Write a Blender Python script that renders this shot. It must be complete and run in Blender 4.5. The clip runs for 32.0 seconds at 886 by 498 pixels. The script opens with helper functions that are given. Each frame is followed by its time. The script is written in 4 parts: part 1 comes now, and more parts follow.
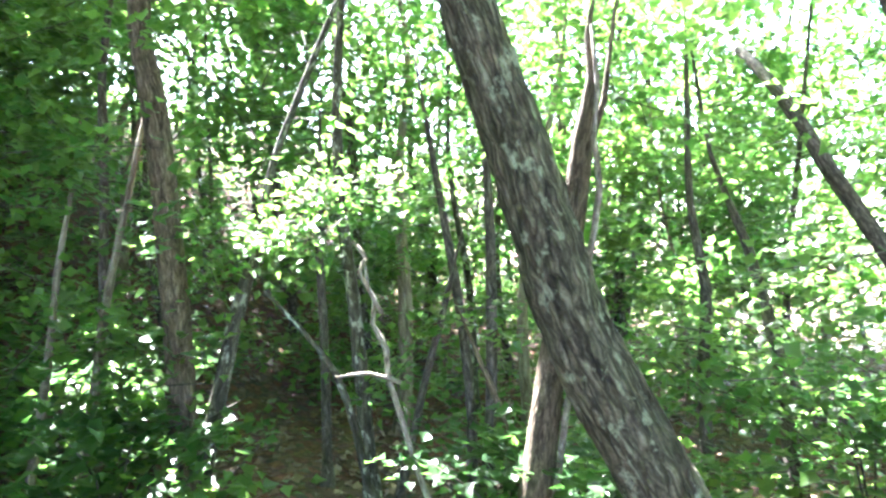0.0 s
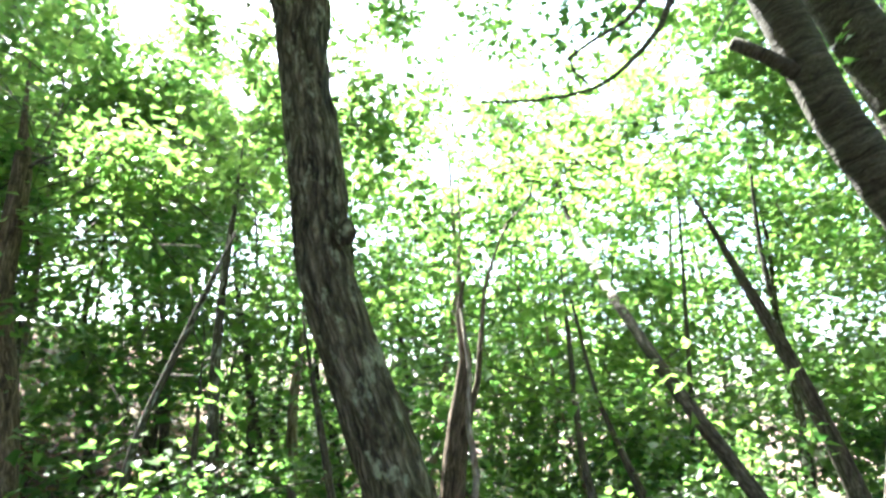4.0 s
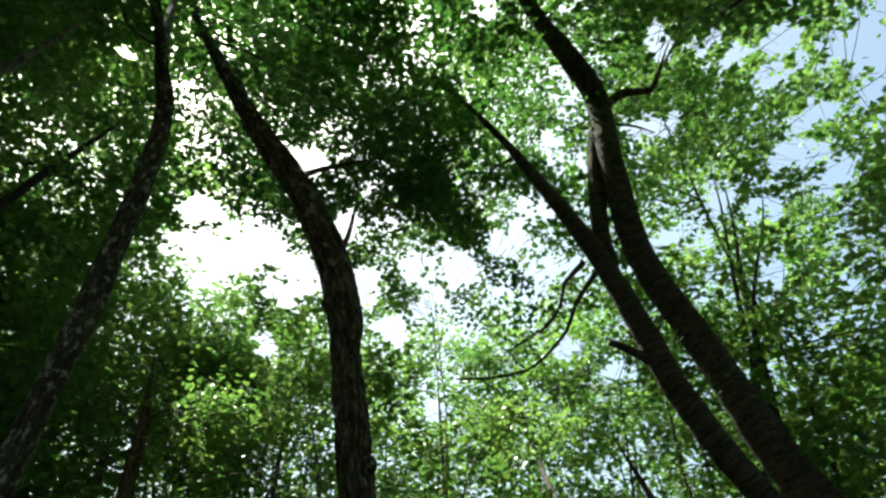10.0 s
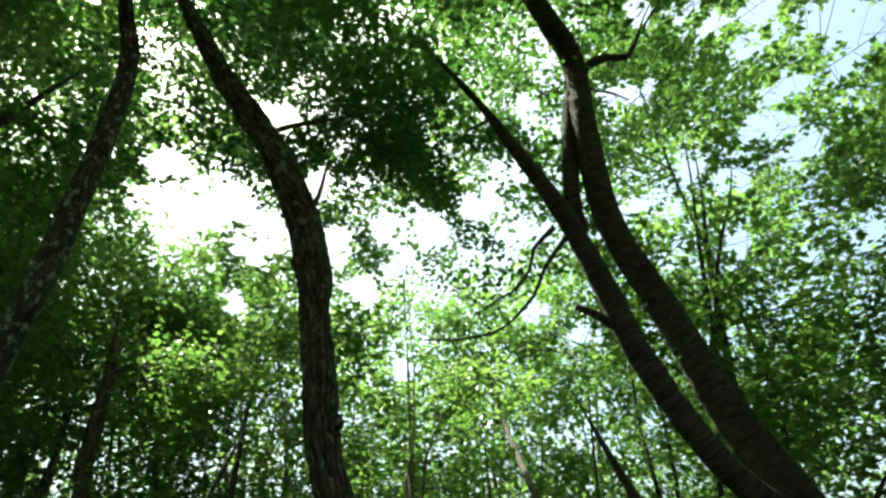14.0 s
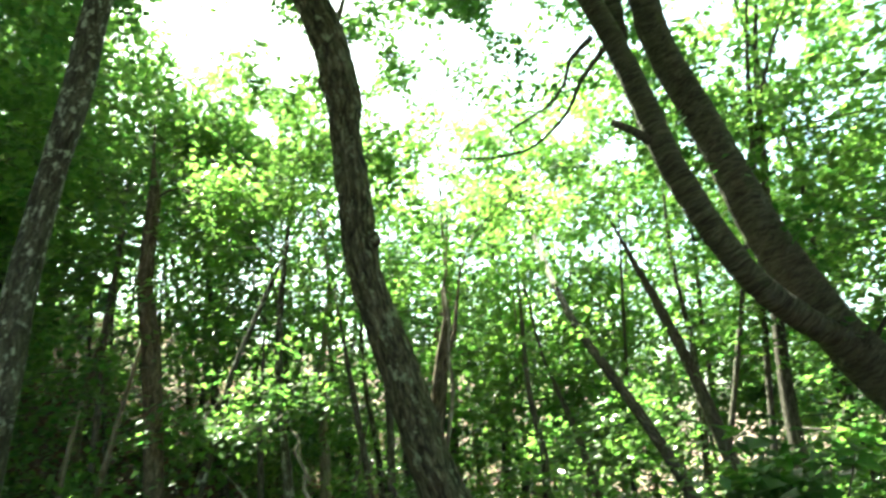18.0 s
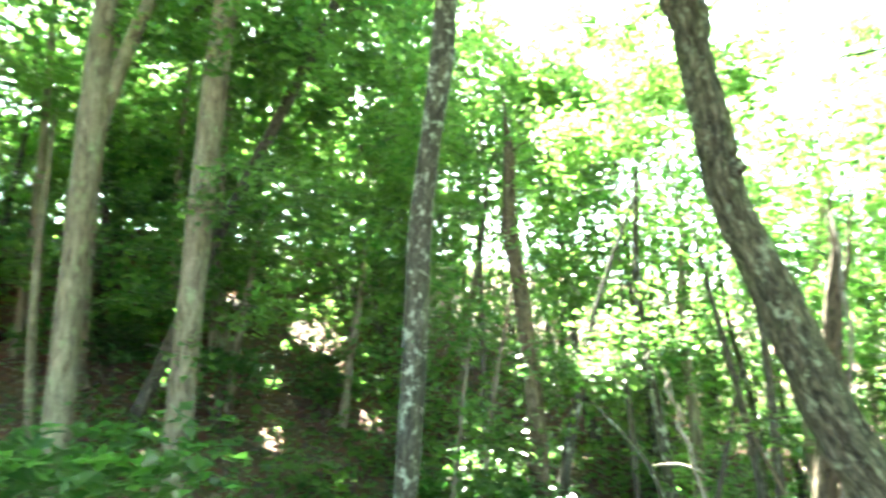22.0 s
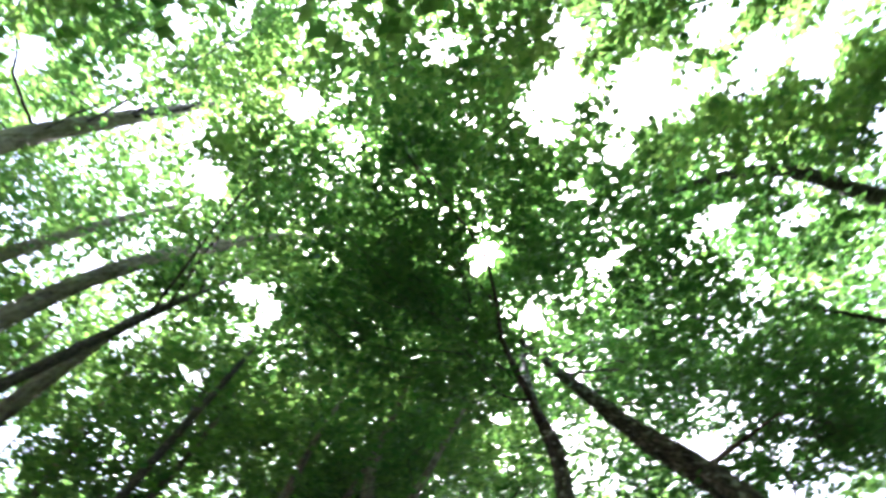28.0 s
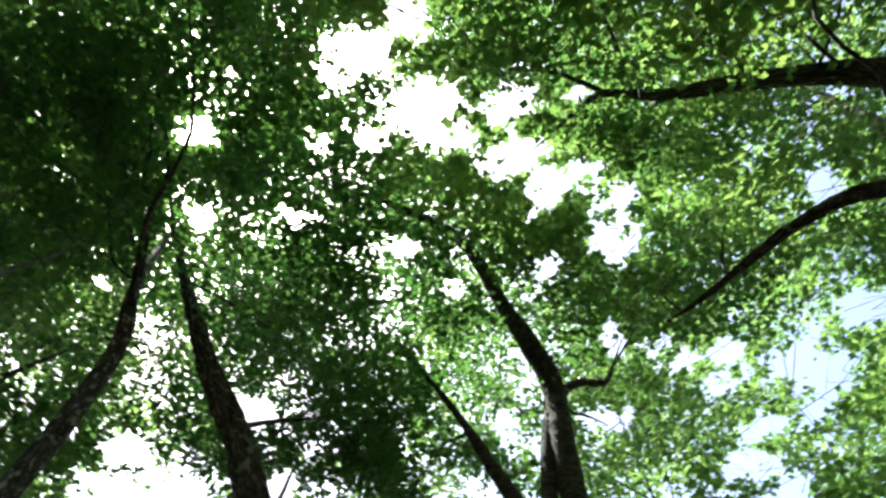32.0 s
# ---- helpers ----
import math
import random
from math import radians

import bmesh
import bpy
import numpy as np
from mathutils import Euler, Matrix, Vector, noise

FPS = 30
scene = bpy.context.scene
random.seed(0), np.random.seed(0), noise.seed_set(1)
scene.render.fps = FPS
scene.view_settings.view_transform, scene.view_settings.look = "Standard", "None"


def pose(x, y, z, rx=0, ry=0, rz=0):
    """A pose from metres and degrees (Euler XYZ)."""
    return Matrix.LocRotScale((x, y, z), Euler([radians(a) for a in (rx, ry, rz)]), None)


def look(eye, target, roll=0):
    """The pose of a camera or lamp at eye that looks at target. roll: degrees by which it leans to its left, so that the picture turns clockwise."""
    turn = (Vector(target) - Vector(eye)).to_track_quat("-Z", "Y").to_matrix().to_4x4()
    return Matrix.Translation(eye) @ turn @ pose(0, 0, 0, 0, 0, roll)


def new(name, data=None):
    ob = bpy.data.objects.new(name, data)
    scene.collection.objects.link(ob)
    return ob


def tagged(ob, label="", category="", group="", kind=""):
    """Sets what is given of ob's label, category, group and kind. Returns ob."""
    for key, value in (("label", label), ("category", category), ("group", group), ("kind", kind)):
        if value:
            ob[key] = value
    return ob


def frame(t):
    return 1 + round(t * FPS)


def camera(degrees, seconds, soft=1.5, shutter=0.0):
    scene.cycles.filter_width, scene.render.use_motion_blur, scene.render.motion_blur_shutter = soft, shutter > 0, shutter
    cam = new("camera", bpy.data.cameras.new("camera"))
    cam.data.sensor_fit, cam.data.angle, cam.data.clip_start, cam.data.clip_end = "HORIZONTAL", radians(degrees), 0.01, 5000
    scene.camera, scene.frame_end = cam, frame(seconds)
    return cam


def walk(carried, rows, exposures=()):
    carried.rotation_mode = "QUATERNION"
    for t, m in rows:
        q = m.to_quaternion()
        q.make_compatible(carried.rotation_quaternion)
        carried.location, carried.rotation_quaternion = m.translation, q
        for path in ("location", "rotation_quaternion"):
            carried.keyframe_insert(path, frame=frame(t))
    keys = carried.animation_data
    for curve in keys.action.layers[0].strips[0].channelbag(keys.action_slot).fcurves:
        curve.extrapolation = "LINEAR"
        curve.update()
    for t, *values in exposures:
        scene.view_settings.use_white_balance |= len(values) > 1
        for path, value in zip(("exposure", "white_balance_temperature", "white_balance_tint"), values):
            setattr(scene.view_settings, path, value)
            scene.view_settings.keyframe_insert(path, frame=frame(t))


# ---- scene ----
# The camera stands in a wood; it first looks in close, then steps back and turns.
cam = camera(70.09, 32.0, soft=2.5, shutter=0.6)
STAND = Vector((0.0, 0.0, 1.6))
ROWS = [
    (0.0, -0.060, 1.749, 1.599, 0.01, -0.02, -0.00),
    (0.5, -0.097, 1.749, 1.616, 1.20, 0.53, 0.11),
    (1.0, -0.139, 1.747, 1.631, 2.59, 1.03, -0.41),
    (1.5, -0.141, 1.747, 1.664, 2.65, 2.11, -0.82),
    (2.0, -0.018, 1.749, 1.782, -0.38, 5.93, -0.48),
    (2.5, 0.103, 1.746, 1.921, -3.37, 10.40, 0.46),
    (3.0, 0.147, 1.743, 1.995, -4.81, 12.73, 1.02),
    (3.5, 0.174, 1.741, 2.038, -5.70, 14.05, 1.58),
    (5.5, 0.234, 1.733, 2.333, -7.70, 22.73, 2.55),
    (6.0, 0.246, 1.732, 2.410, -8.08, 24.85, 2.69),
    (6.5, 0.247, 1.732, 2.479, -8.11, 26.68, 2.71),
    (7.0, 0.245, 1.732, 2.555, -8.06, 28.63, 2.55),
    (7.5, 0.241, 1.733, 2.716, -7.92, 32.54, 2.48),
    (8.0, 0.236, 1.733, 2.858, -7.76, 35.72, 2.32),
    (8.5, 0.180, 1.452, 2.665, -7.07, 36.05, 2.30),
    (9.0, 0.120, 0.990, 2.319, -6.90, 35.79, 2.17),
    (9.5, 0.056, 0.473, 1.939, -6.76, 35.46, 2.15),
    (10.0, 0.005, -0.001, 1.600, -6.97, 35.58, 2.26),
    (10.5, 0.005, -0.001, 1.600, -7.06, 35.39, 2.55),
    (11.0, 0.006, -0.001, 1.600, -7.18, 35.13, 2.71),
    (11.5, 0.008, -0.001, 1.600, -7.61, 34.85, 2.50),
    (12.0, 0.011, -0.001, 1.600, -8.17, 34.19, 2.28),
    (12.5, 0.013, -0.002, 1.600, -8.77, 33.37, 2.02),
    (13.0, 0.015, -0.002, 1.600, -9.10, 32.91, 2.14),
    (13.5, 0.017, -0.002, 1.600, -9.42, 32.58, 2.36),
    (14.0, 0.019, -0.003, 1.600, -9.85, 32.01, 2.40),
    (14.5, 0.023, -0.003, 1.600, -10.67, 29.93, 2.37),
    (16.5, 0.039, -0.007, 1.600, -14.10, 22.27, 2.52),
    (17.0, 0.032, -0.005, 1.600, -12.61, 20.02, 2.78),
    (17.5, 0.021, -0.003, 1.600, -10.31, 18.22, 2.87),
    (18.0, 0.005, -0.001, 1.600, -6.96, 15.84, 2.26),
    (18.5, -0.006, 0.001, 1.600, -4.75, 13.63, 2.09),
    (19.0, -0.013, 0.001, 1.600, -3.36, 11.61, 2.30),
    (19.5, -0.019, 0.001, 1.600, -2.11, 9.69, 2.31),
    (20.0, -0.030, 0.002, 1.600, 0.08, 7.94, 1.86),
    (20.5, -0.048, 0.001, 1.600, 3.79, 8.06, 1.44),
    (21.0, -0.074, -0.002, 1.600, 9.20, 9.62, 0.90),
    (21.5, -0.106, -0.009, 1.600, 15.97, 10.52, 0.39),
    (22.0, -0.139, -0.021, 1.600, 23.06, 11.06, 0.03),
    (22.5, -0.174, -0.039, 1.600, 31.08, 12.19, -1.03),
    (23.0, -0.199, -0.056, 1.600, 37.23, 14.02, -2.18),
    (23.5, -0.216, -0.070, 1.600, 41.91, 17.90, -3.09),
    (24.0, -0.228, -0.081, 1.600, 45.20, 23.97, -2.90),
    (24.5, -0.236, -0.090, 1.600, 47.73, 30.40, -2.34),
    (25.0, -0.243, -0.098, 1.600, 49.85, 36.22, -1.86),
    (25.5, -0.246, -0.101, 1.600, 50.66, 40.09, -1.70),
    (27.5, -0.210, -0.065, 1.600, 40.20, 60.00, -3.90),
    (28.0, -0.176, -0.040, 1.600, 31.71, 62.56, -3.67),
    (28.5, -0.143, -0.023, 1.600, 24.08, 63.37, -2.61),
    (29.0, -0.118, -0.013, 1.600, 18.43, 63.04, -2.22),
    (29.5, -0.095, -0.006, 1.600, 13.66, 62.23, -1.73),
    (30.0, -0.069, -0.001, 1.600, 8.11, 60.90, -0.60),
    (30.5, -0.040, 0.001, 1.600, 2.10, 60.10, 0.08),
    (31.0, -0.009, 0.001, 1.600, -4.21, 59.99, -0.13),
    (31.5, 0.017, -0.002, 1.600, -9.54, 59.77, -0.04),
    (32.0, 0.041, -0.007, 1.600, -14.47, 59.50, 0.09),
]
EXPOSURES = [(0.0, 5.34, 5640, 13), (1.5, 5.27, 5640, 13), (3.5, 4.42, 5840, 9), (5.5, 2.93, 6230, 7), (7.0, 2.33, 6230, 3), (8.0, 1.53, 6330, 1), (9.0, 1.28, 6530, -6),
             (13.0, 1.43, 6800, -11), (14.5, 1.91, 6800, -11), (16.5, 2.58, 6800, -15), (18.5, 3.85, 6800, -18), (20.0, 4.6, 6650, -13), (21.0, 4.9, 6500, -10), (23.0, 6.18, 6200, -7),
             (24.0, 6.22, 5900, -3), (25.0, 5.42, 6050, -1), (25.5, 5.12, 6050, 2), (27.5, 3.5, 5650, 20), (29.0, 2.8, 5700, 19), (30.0, 2.22, 5950, 13), (32.0, 1.95, 6080, 11)]
walk(cam, [(t, pose(x, y, z, 90 + pitch, roll, yaw)) for t, x, y, z, yaw, pitch, roll in ROWS], EXPOSURES)

# ---- light ----
SUN_YAW, SUN_EL = radians(33.8), radians(61.8)
TO_SUN = Vector((-math.sin(SUN_YAW) * math.cos(SUN_EL), math.cos(SUN_YAW) * math.cos(SUN_EL), math.sin(SUN_EL)))
world = bpy.data.worlds.new("sky")
scene.world = world
world.use_nodes = True
wn = world.node_tree
wn.nodes.clear()
w_out, w_bg, w_sky = wn.nodes.new("ShaderNodeOutputWorld"), wn.nodes.new("ShaderNodeBackground"), wn.nodes.new("ShaderNodeTexSky")
w_sky.sky_type, w_sky.sun_disc, w_sky.sun_elevation, w_sky.sun_rotation = "NISHITA", False, SUN_EL, -SUN_YAW % math.tau
w_sky.dust_density, w_sky.air_density = 4.5, 1.0
w_bg.inputs["Strength"].default_value = 0.12
wn.links.new(w_sky.outputs[0], w_bg.inputs["Color"])
wn.links.new(w_bg.outputs[0], w_out.inputs["Surface"])
sun = new("sun", bpy.data.lights.new("sun", "SUN"))
sun.data.energy, sun.data.angle, sun.data.color = 5.0, radians(0.6), (1.0, 0.95, 0.86)
sun.matrix_world = look(TO_SUN * 60, (0, 0, 0))


# ---- materials ----
def material(name):
    m = bpy.data.materials.new(name)
    m.use_nodes = True
    m.node_tree.nodes.clear()
    return m, m.node_tree


def add(tree, kind, **values):
    n = tree.nodes.new("ShaderNode" + kind)
    for key, value in values.items():
        n.inputs[key].default_value = value
    return n


def ramp(tree, source, stops):
    n = tree.nodes.new("ShaderNodeValToRGB")
    tree.links.new(source, n.inputs[0])
    while len(n.color_ramp.elements) < len(stops):
        n.color_ramp.elements.new(0.5)
    for e, (at, colour) in zip(n.color_ramp.elements, stops):
        e.position, e.color = at, (*colour, 1)
    return n.outputs["Color"]


def mix(tree, factor, a, b, blend="MIX"):
    n = tree.nodes.new("ShaderNodeMix")
    n.data_type, n.blend_type = "RGBA", blend
    for socket, value in ((n.inputs[0], factor), (n.inputs[6], a), (n.inputs[7], b)):
        if isinstance(value, bpy.types.NodeSocket):
            tree.links.new(value, socket)
        elif isinstance(value, tuple):
            socket.default_value = (*value, 1)
        else:
            socket.default_value = value
    return n.outputs[2]


def bark_material(name, dark, mid, pale, lichen, furrow, bands=0.0, lichen_at=0.6, depth=0.02, cracked=0.75, blotch=5.5):
    """Bark in the straightened trunk's own coordinates: furrows along it, or rings across it, with lichen and moss."""
    m, tr = material(name)
    link = tr.links.new
    co = tr.nodes.new("ShaderNodeAttribute")
    co.attribute_name = "bark"
    stretch = add(tr, "Mapping", Scale=(furrow, furrow, furrow * (0.3 if bands == 0 else 9.0)))
    warp = add(tr, "TexNoise", Scale=9.0, Detail=3.0)
    link(co.outputs["Vector"], warp.inputs["Vector"])
    bend = tr.nodes.new("ShaderNodeVectorMath")
    bend.operation = "MULTIPLY_ADD"
    bend.inputs[1].default_value = (0.07, 0.07, 0.07)
    link(warp.outputs["Color"], bend.inputs[0])
    link(co.outputs["Vector"], bend.inputs[2])
    link(bend.outputs[0], stretch.inputs["Vector"])
    ridges = add(tr, "TexNoise", Scale=1.0, Detail=5.0, Roughness=0.62, Distortion=0.7)
    link(stretch.outputs[0], ridges.inputs["Vector"])
    plates = tr.nodes.new("ShaderNodeTexVoronoi")
    plates.feature = "DISTANCE_TO_EDGE"
    plates.inputs["Scale"].default_value = 1.25
    link(stretch.outputs[0], plates.inputs["Vector"])
    grain = add(tr, "TexNoise", Scale=70.0, Detail=4.0, Roughness=0.7)
    link(co.outputs["Vector"], grain.inputs["Vector"])
    patch = add(tr, "TexNoise", Scale=blotch, Detail=5.0, Roughness=0.65)
    link(co.outputs["Vector"], patch.inputs["Vector"])
    base = ramp(tr, ridges.outputs["Fac"], [(0.34, dark), (0.5, mid), (0.68, pale)])
    cracks = ramp(tr, plates.outputs["Distance"], [(0.0, (0.32, 0.3, 0.28)), (0.3, (1, 1, 1))])
    base = mix(tr, cracked if bands == 0 else 0.25, base, cracks, "MULTIPLY")
    spots = ramp(tr, patch.outputs["Fac"], [(lichen_at, (0, 0, 0)), (lichen_at + 0.08, (1, 1, 1))])
    base = mix(tr, spots, base, lichen)
    speck = ramp(tr, grain.outputs["Fac"], [(0.3, (0.6, 0.6, 0.6)), (0.7, (1.25, 1.25, 1.25))])
    base = mix(tr, 1.0, base, speck, "MULTIPLY")
    height = mix(tr, 0.5, ridges.outputs["Color"], cracks, "MIX")
    height = mix(tr, 0.12, height, grain.outputs["Color"])
    bump = add(tr, "Bump", Strength=0.9, Distance=depth)
    link(height, bump.inputs["Height"])
    surface = add(tr, "BsdfPrincipled", Roughness=0.88)
    surface.inputs["Specular IOR Level"].default_value = 0.25
    link(base, surface.inputs["Base Color"])
    link(bump.outputs[0], surface.inputs["Normal"])
    out = tr.nodes.new("ShaderNodeOutputMaterial")
    link(surface.outputs[0], out.inputs[0])
    return m


def leaf_material(name, dull, fresh, glow_dull, glow_fresh, through_share=0.5):
    """A thin leaf: reflects a little, lets green light through; each leaf has its own tone."""
    m, tr = material(name)
    link = tr.links.new
    geo = tr.nodes.new("ShaderNodeNewGeometry")
    where = tr.nodes.new("ShaderNodeTexCoord")
    broad = add(tr, "TexNoise", Scale=0.7, Detail=2.0)
    link(where.outputs["Object"], broad.inputs["Vector"])
    shift = tr.nodes.new("ShaderNodeMath")
    shift.operation = "MULTIPLY_ADD"
    shift.inputs[1].default_value = 0.6
    link(geo.outputs["Random Per Island"], shift.inputs[0])
    half = tr.nodes.new("ShaderNodeMath")
    half.operation = "MULTIPLY_ADD"
    half.inputs[1].default_value, half.inputs[2].default_value = 1.2, -0.4
    link(broad.outputs["Fac"], half.inputs[0])
    link(half.outputs[0], shift.inputs[2])
    face = ramp(tr, shift.outputs[0], [(0.1, dull), (0.9, fresh)])
    glow = ramp(tr, shift.outputs[0], [(0.1, glow_dull), (0.9, glow_fresh)])
    surface = add(tr, "BsdfPrincipled", Roughness=0.34)
    surface.inputs["Specular IOR Level"].default_value = 0.55
    link(face, surface.inputs["Base Color"])
    thin = tr.nodes.new("ShaderNodeBsdfTranslucent")
    link(glow, thin.inputs["Color"])
    both = tr.nodes.new("ShaderNodeMixShader")
    both.inputs[0].default_value = through_share
    link(surface.outputs[0], both.inputs[1])
    link(thin.outputs[0], both.inputs[2])
    out = tr.nodes.new("ShaderNodeOutputMaterial")
    link(both.outputs[0], out.inputs[0])
    return m


def soil_material():
    m, tr = material("leaf_litter_soil")
    link = tr.links.new
    where = tr.nodes.new("ShaderNodeTexCoord")
    fine = add(tr, "TexNoise", Scale=22.0, Detail=6.0, Roughness=0.7)
    wide = add(tr, "TexNoise", Scale=0.9, Detail=4.0)
    flakes = tr.nodes.new("ShaderNodeTexVoronoi")
    flakes.inputs["Scale"].default_value = 14.0
    for n in (fine, wide, flakes):
        link(where.outputs["Object"], n.inputs["Vector"])
    base = ramp(tr, fine.outputs["Fac"], [(0.3, (0.03, 0.018, 0.012)), (0.52, (0.1, 0.062, 0.042)), (0.72, (0.22, 0.145, 0.105))])
    tone = ramp(tr, wide.outputs["Fac"], [(0.35, (0.7, 0.72, 0.7)), (0.65, (1.2, 1.1, 1.05))])
    base = mix(tr, 1.0, base, tone, "MULTIPLY")
    base = mix(tr, 0.35, base, flakes.outputs["Color"], "SOFT_LIGHT")
    bump = add(tr, "Bump", Strength=0.8, Distance=0.04)
    link(fine.outputs["Fac"], bump.inputs["Height"])
    surface = add(tr, "BsdfPrincipled", Roughness=0.95)
    link(base, surface.inputs["Base Color"])
    link(bump.outputs[0], surface.inputs["Normal"])
    out = tr.nodes.new("ShaderNodeOutputMaterial")
    link(surface.outputs[0], out.inputs[0])
    return m


BARK_FURROWED = bark_material("furrowed_bark", (0.024, 0.02, 0.014), (0.118, 0.104, 0.072), (0.27, 0.245, 0.175), (0.25, 0.262, 0.185), 17, depth=0.04, lichen_at=0.57, cracked=0.95, blotch=8.0)
BARK_RINGED = bark_material("ringed_bark", (0.03, 0.027, 0.02), (0.07, 0.064, 0.048), (0.125, 0.116, 0.089), (0.165, 0.17, 0.125), 4.5, bands=1.0, lichen_at=0.63, depth=0.015)
BARK_MOTTLED = bark_material("mottled_bark", (0.035, 0.031, 0.023), (0.085, 0.078, 0.06), (0.16, 0.152, 0.122), (0.33, 0.34, 0.28), 18, lichen_at=0.55, depth=0.012, blotch=13.0)
BARK_PALE = bark_material("pale_bark", (0.09, 0.07, 0.05), (0.22, 0.185, 0.135), (0.35, 0.305, 0.235), (0.27, 0.29, 0.18), 14, lichen_at=0.58, depth=0.012, cracked=0.3)
BARK_TWIG = bark_material("twig_bark", (0.04, 0.035, 0.03), (0.11, 0.095, 0.08), (0.22, 0.2, 0.17), (0.2, 0.23, 0.16), 30, lichen_at=0.68, depth=0.004)
BARK_BARE = bark_material("bare_dead_wood", (0.16, 0.13, 0.1), (0.36, 0.31, 0.26), (0.5, 0.46, 0.4), (0.4, 0.38, 0.33), 26, lichen_at=0.7, depth=0.01)
BARK_BROWN = bark_material("brown_bark", (0.05, 0.036, 0.025), (0.15, 0.115, 0.08), (0.27, 0.215, 0.16), (0.22, 0.22, 0.15), 24, lichen_at=0.7, depth=0.012)
LEAF = leaf_material("green_leaf", (0.026, 0.06, 0.015), (0.064, 0.115, 0.025), (0.095, 0.26, 0.052), (0.345, 0.54, 0.112))
# Darker copy of the leaf: shade put into the colour of near crowns, shrubs.
LEAF_SHADED = leaf_material("shaded_green_leaf", (0.022, 0.055, 0.018), (0.048, 0.1, 0.03), (0.07, 0.2, 0.034), (0.16, 0.32, 0.055))
SOIL = soil_material()


# ---- helpers of this scene ----
def rise(x, y):
    """The height of the ground: level where the camera stands, a wooded bank ahead and to one side."""
    up = -x * 0.82 + y * 0.57 - 5.4
    bank = 0.62 * max(up, 0.0) if up < 6.8 else 4.22 + 0.12 * min(up - 6.8, 40)
    soft = 0.5 * math.exp(-0.5 * (up / 1.2) ** 2) * 0.3
    lumps = noise.noise(Vector((x * 0.55, y * 0.55, 3.1))) * 0.16 + noise.noise(Vector((x * 2.1, y * 2.1, 7.7))) * 0.05
    far = min(1.0, 40.0 / max(math.hypot(x, y), 1e-3))
    return bank + soft + lumps * far - 0.1


def part(name, mesh, mat, parent, label=""):
    ob = new(name, mesh)
    mesh.materials.append(mat)
    ob.parent = parent
    if label:
        ob["label"] = label
    return ob


def smooth_line(nodes, step=0.16):
    """Points and radii along a line that glides through its nodes (x, y, z, radius)."""
    p = np.array(nodes, float)
    p = np.vstack([2 * p[0] - p[1], p, 2 * p[-1] - p[-2]])
    p[:, 3] = np.maximum(p[:, 3], 0.002)
    rows = []
    for i in range(1, len(p) - 2):
        n = max(2, int(np.linalg.norm(p[i + 1, :3] - p[i, :3]) / step))
        u = np.linspace(0, 1, n, endpoint=False)[:, None]
        a, b, c, d = p[i - 1], p[i], p[i + 1], p[i + 2]
        rows.append(0.5 * (2 * b + (c - a) * u + (2 * a - 5 * b + 4 * c - d) * u ** 2 + (3 * b - a - 3 * c + d) * u ** 3))
    out = np.vstack(rows + [p[-2:-1]])
    out[:, 3] = np.maximum(out[:, 3], 0.002)
    return out


def tube(name, nodes, sides=10, step=0.16, rough=0.06, seed=0.0, furrow=0.0):
    """A round, uneven stem round a line, closed at both ends, with the straightened coordinates that bark is drawn in."""
    line = smooth_line(nodes, step)
    pts, rad = line[:, :3], line[:, 3]
    tang = np.gradient(pts, axis=0)
    tang /= np.linalg.norm(tang, axis=1)[:, None] + 1e-9
    side = np.cross(tang[0], (0.3, 1.0, 0.1))
    length = np.concatenate([[0], np.cumsum(np.linalg.norm(np.diff(pts, axis=0), axis=1))])
    th = np.linspace(0, math.tau, sides, endpoint=False)
    verts, bark = [], []
    for i, (c, t, r) in enumerate(zip(pts, tang, rad)):
        side = side - t * side.dot(t)
        side /= np.linalg.norm(side) + 1e-9
        other = np.cross(t, side)
        for a in th:
            q = Vector((math.cos(a) * 1.3 + seed, math.sin(a) * 1.3, length[i] * 1.1))
            k = r * (1 + rough * (1.6 * noise.noise(q) + 0.8 * noise.noise(q * 3.3)))
            if furrow:
                q = Vector((math.cos(a) * r * 14 + seed, math.sin(a) * r * 14, length[i] * 5.5))
                k += furrow * (1.2 - 3.2 * abs(noise.noise(q)) + 0.9 * noise.noise(q * 2.3))
            verts.append(c + k * (math.cos(a) * side + math.sin(a) * other))
            bark.append((math.cos(a) * rad[0] * 0.8 + seed, math.sin(a) * rad[0] * 0.8, length[i]))
    n = len(pts)
    faces = [(i * sides + j, i * sides + (j + 1) % sides, (i + 1) * sides + (j + 1) % sides, (i + 1) * sides + j) for i in range(n - 1) for j in range(sides)]
    faces += [tuple(reversed(range(sides))), tuple(range((n - 1) * sides, n * sides))]
    me = bpy.data.meshes.new(name)
    me.from_pydata([tuple(v) for v in verts], [], faces)
    me.polygons.foreach_set("use_smooth", [True] * len(me.polygons))
    layer = me.attributes.new("bark", "FLOAT_VECTOR", "POINT")
    layer.data.foreach_set("vector", np.array(bark, np.float32).ravel())
    return me


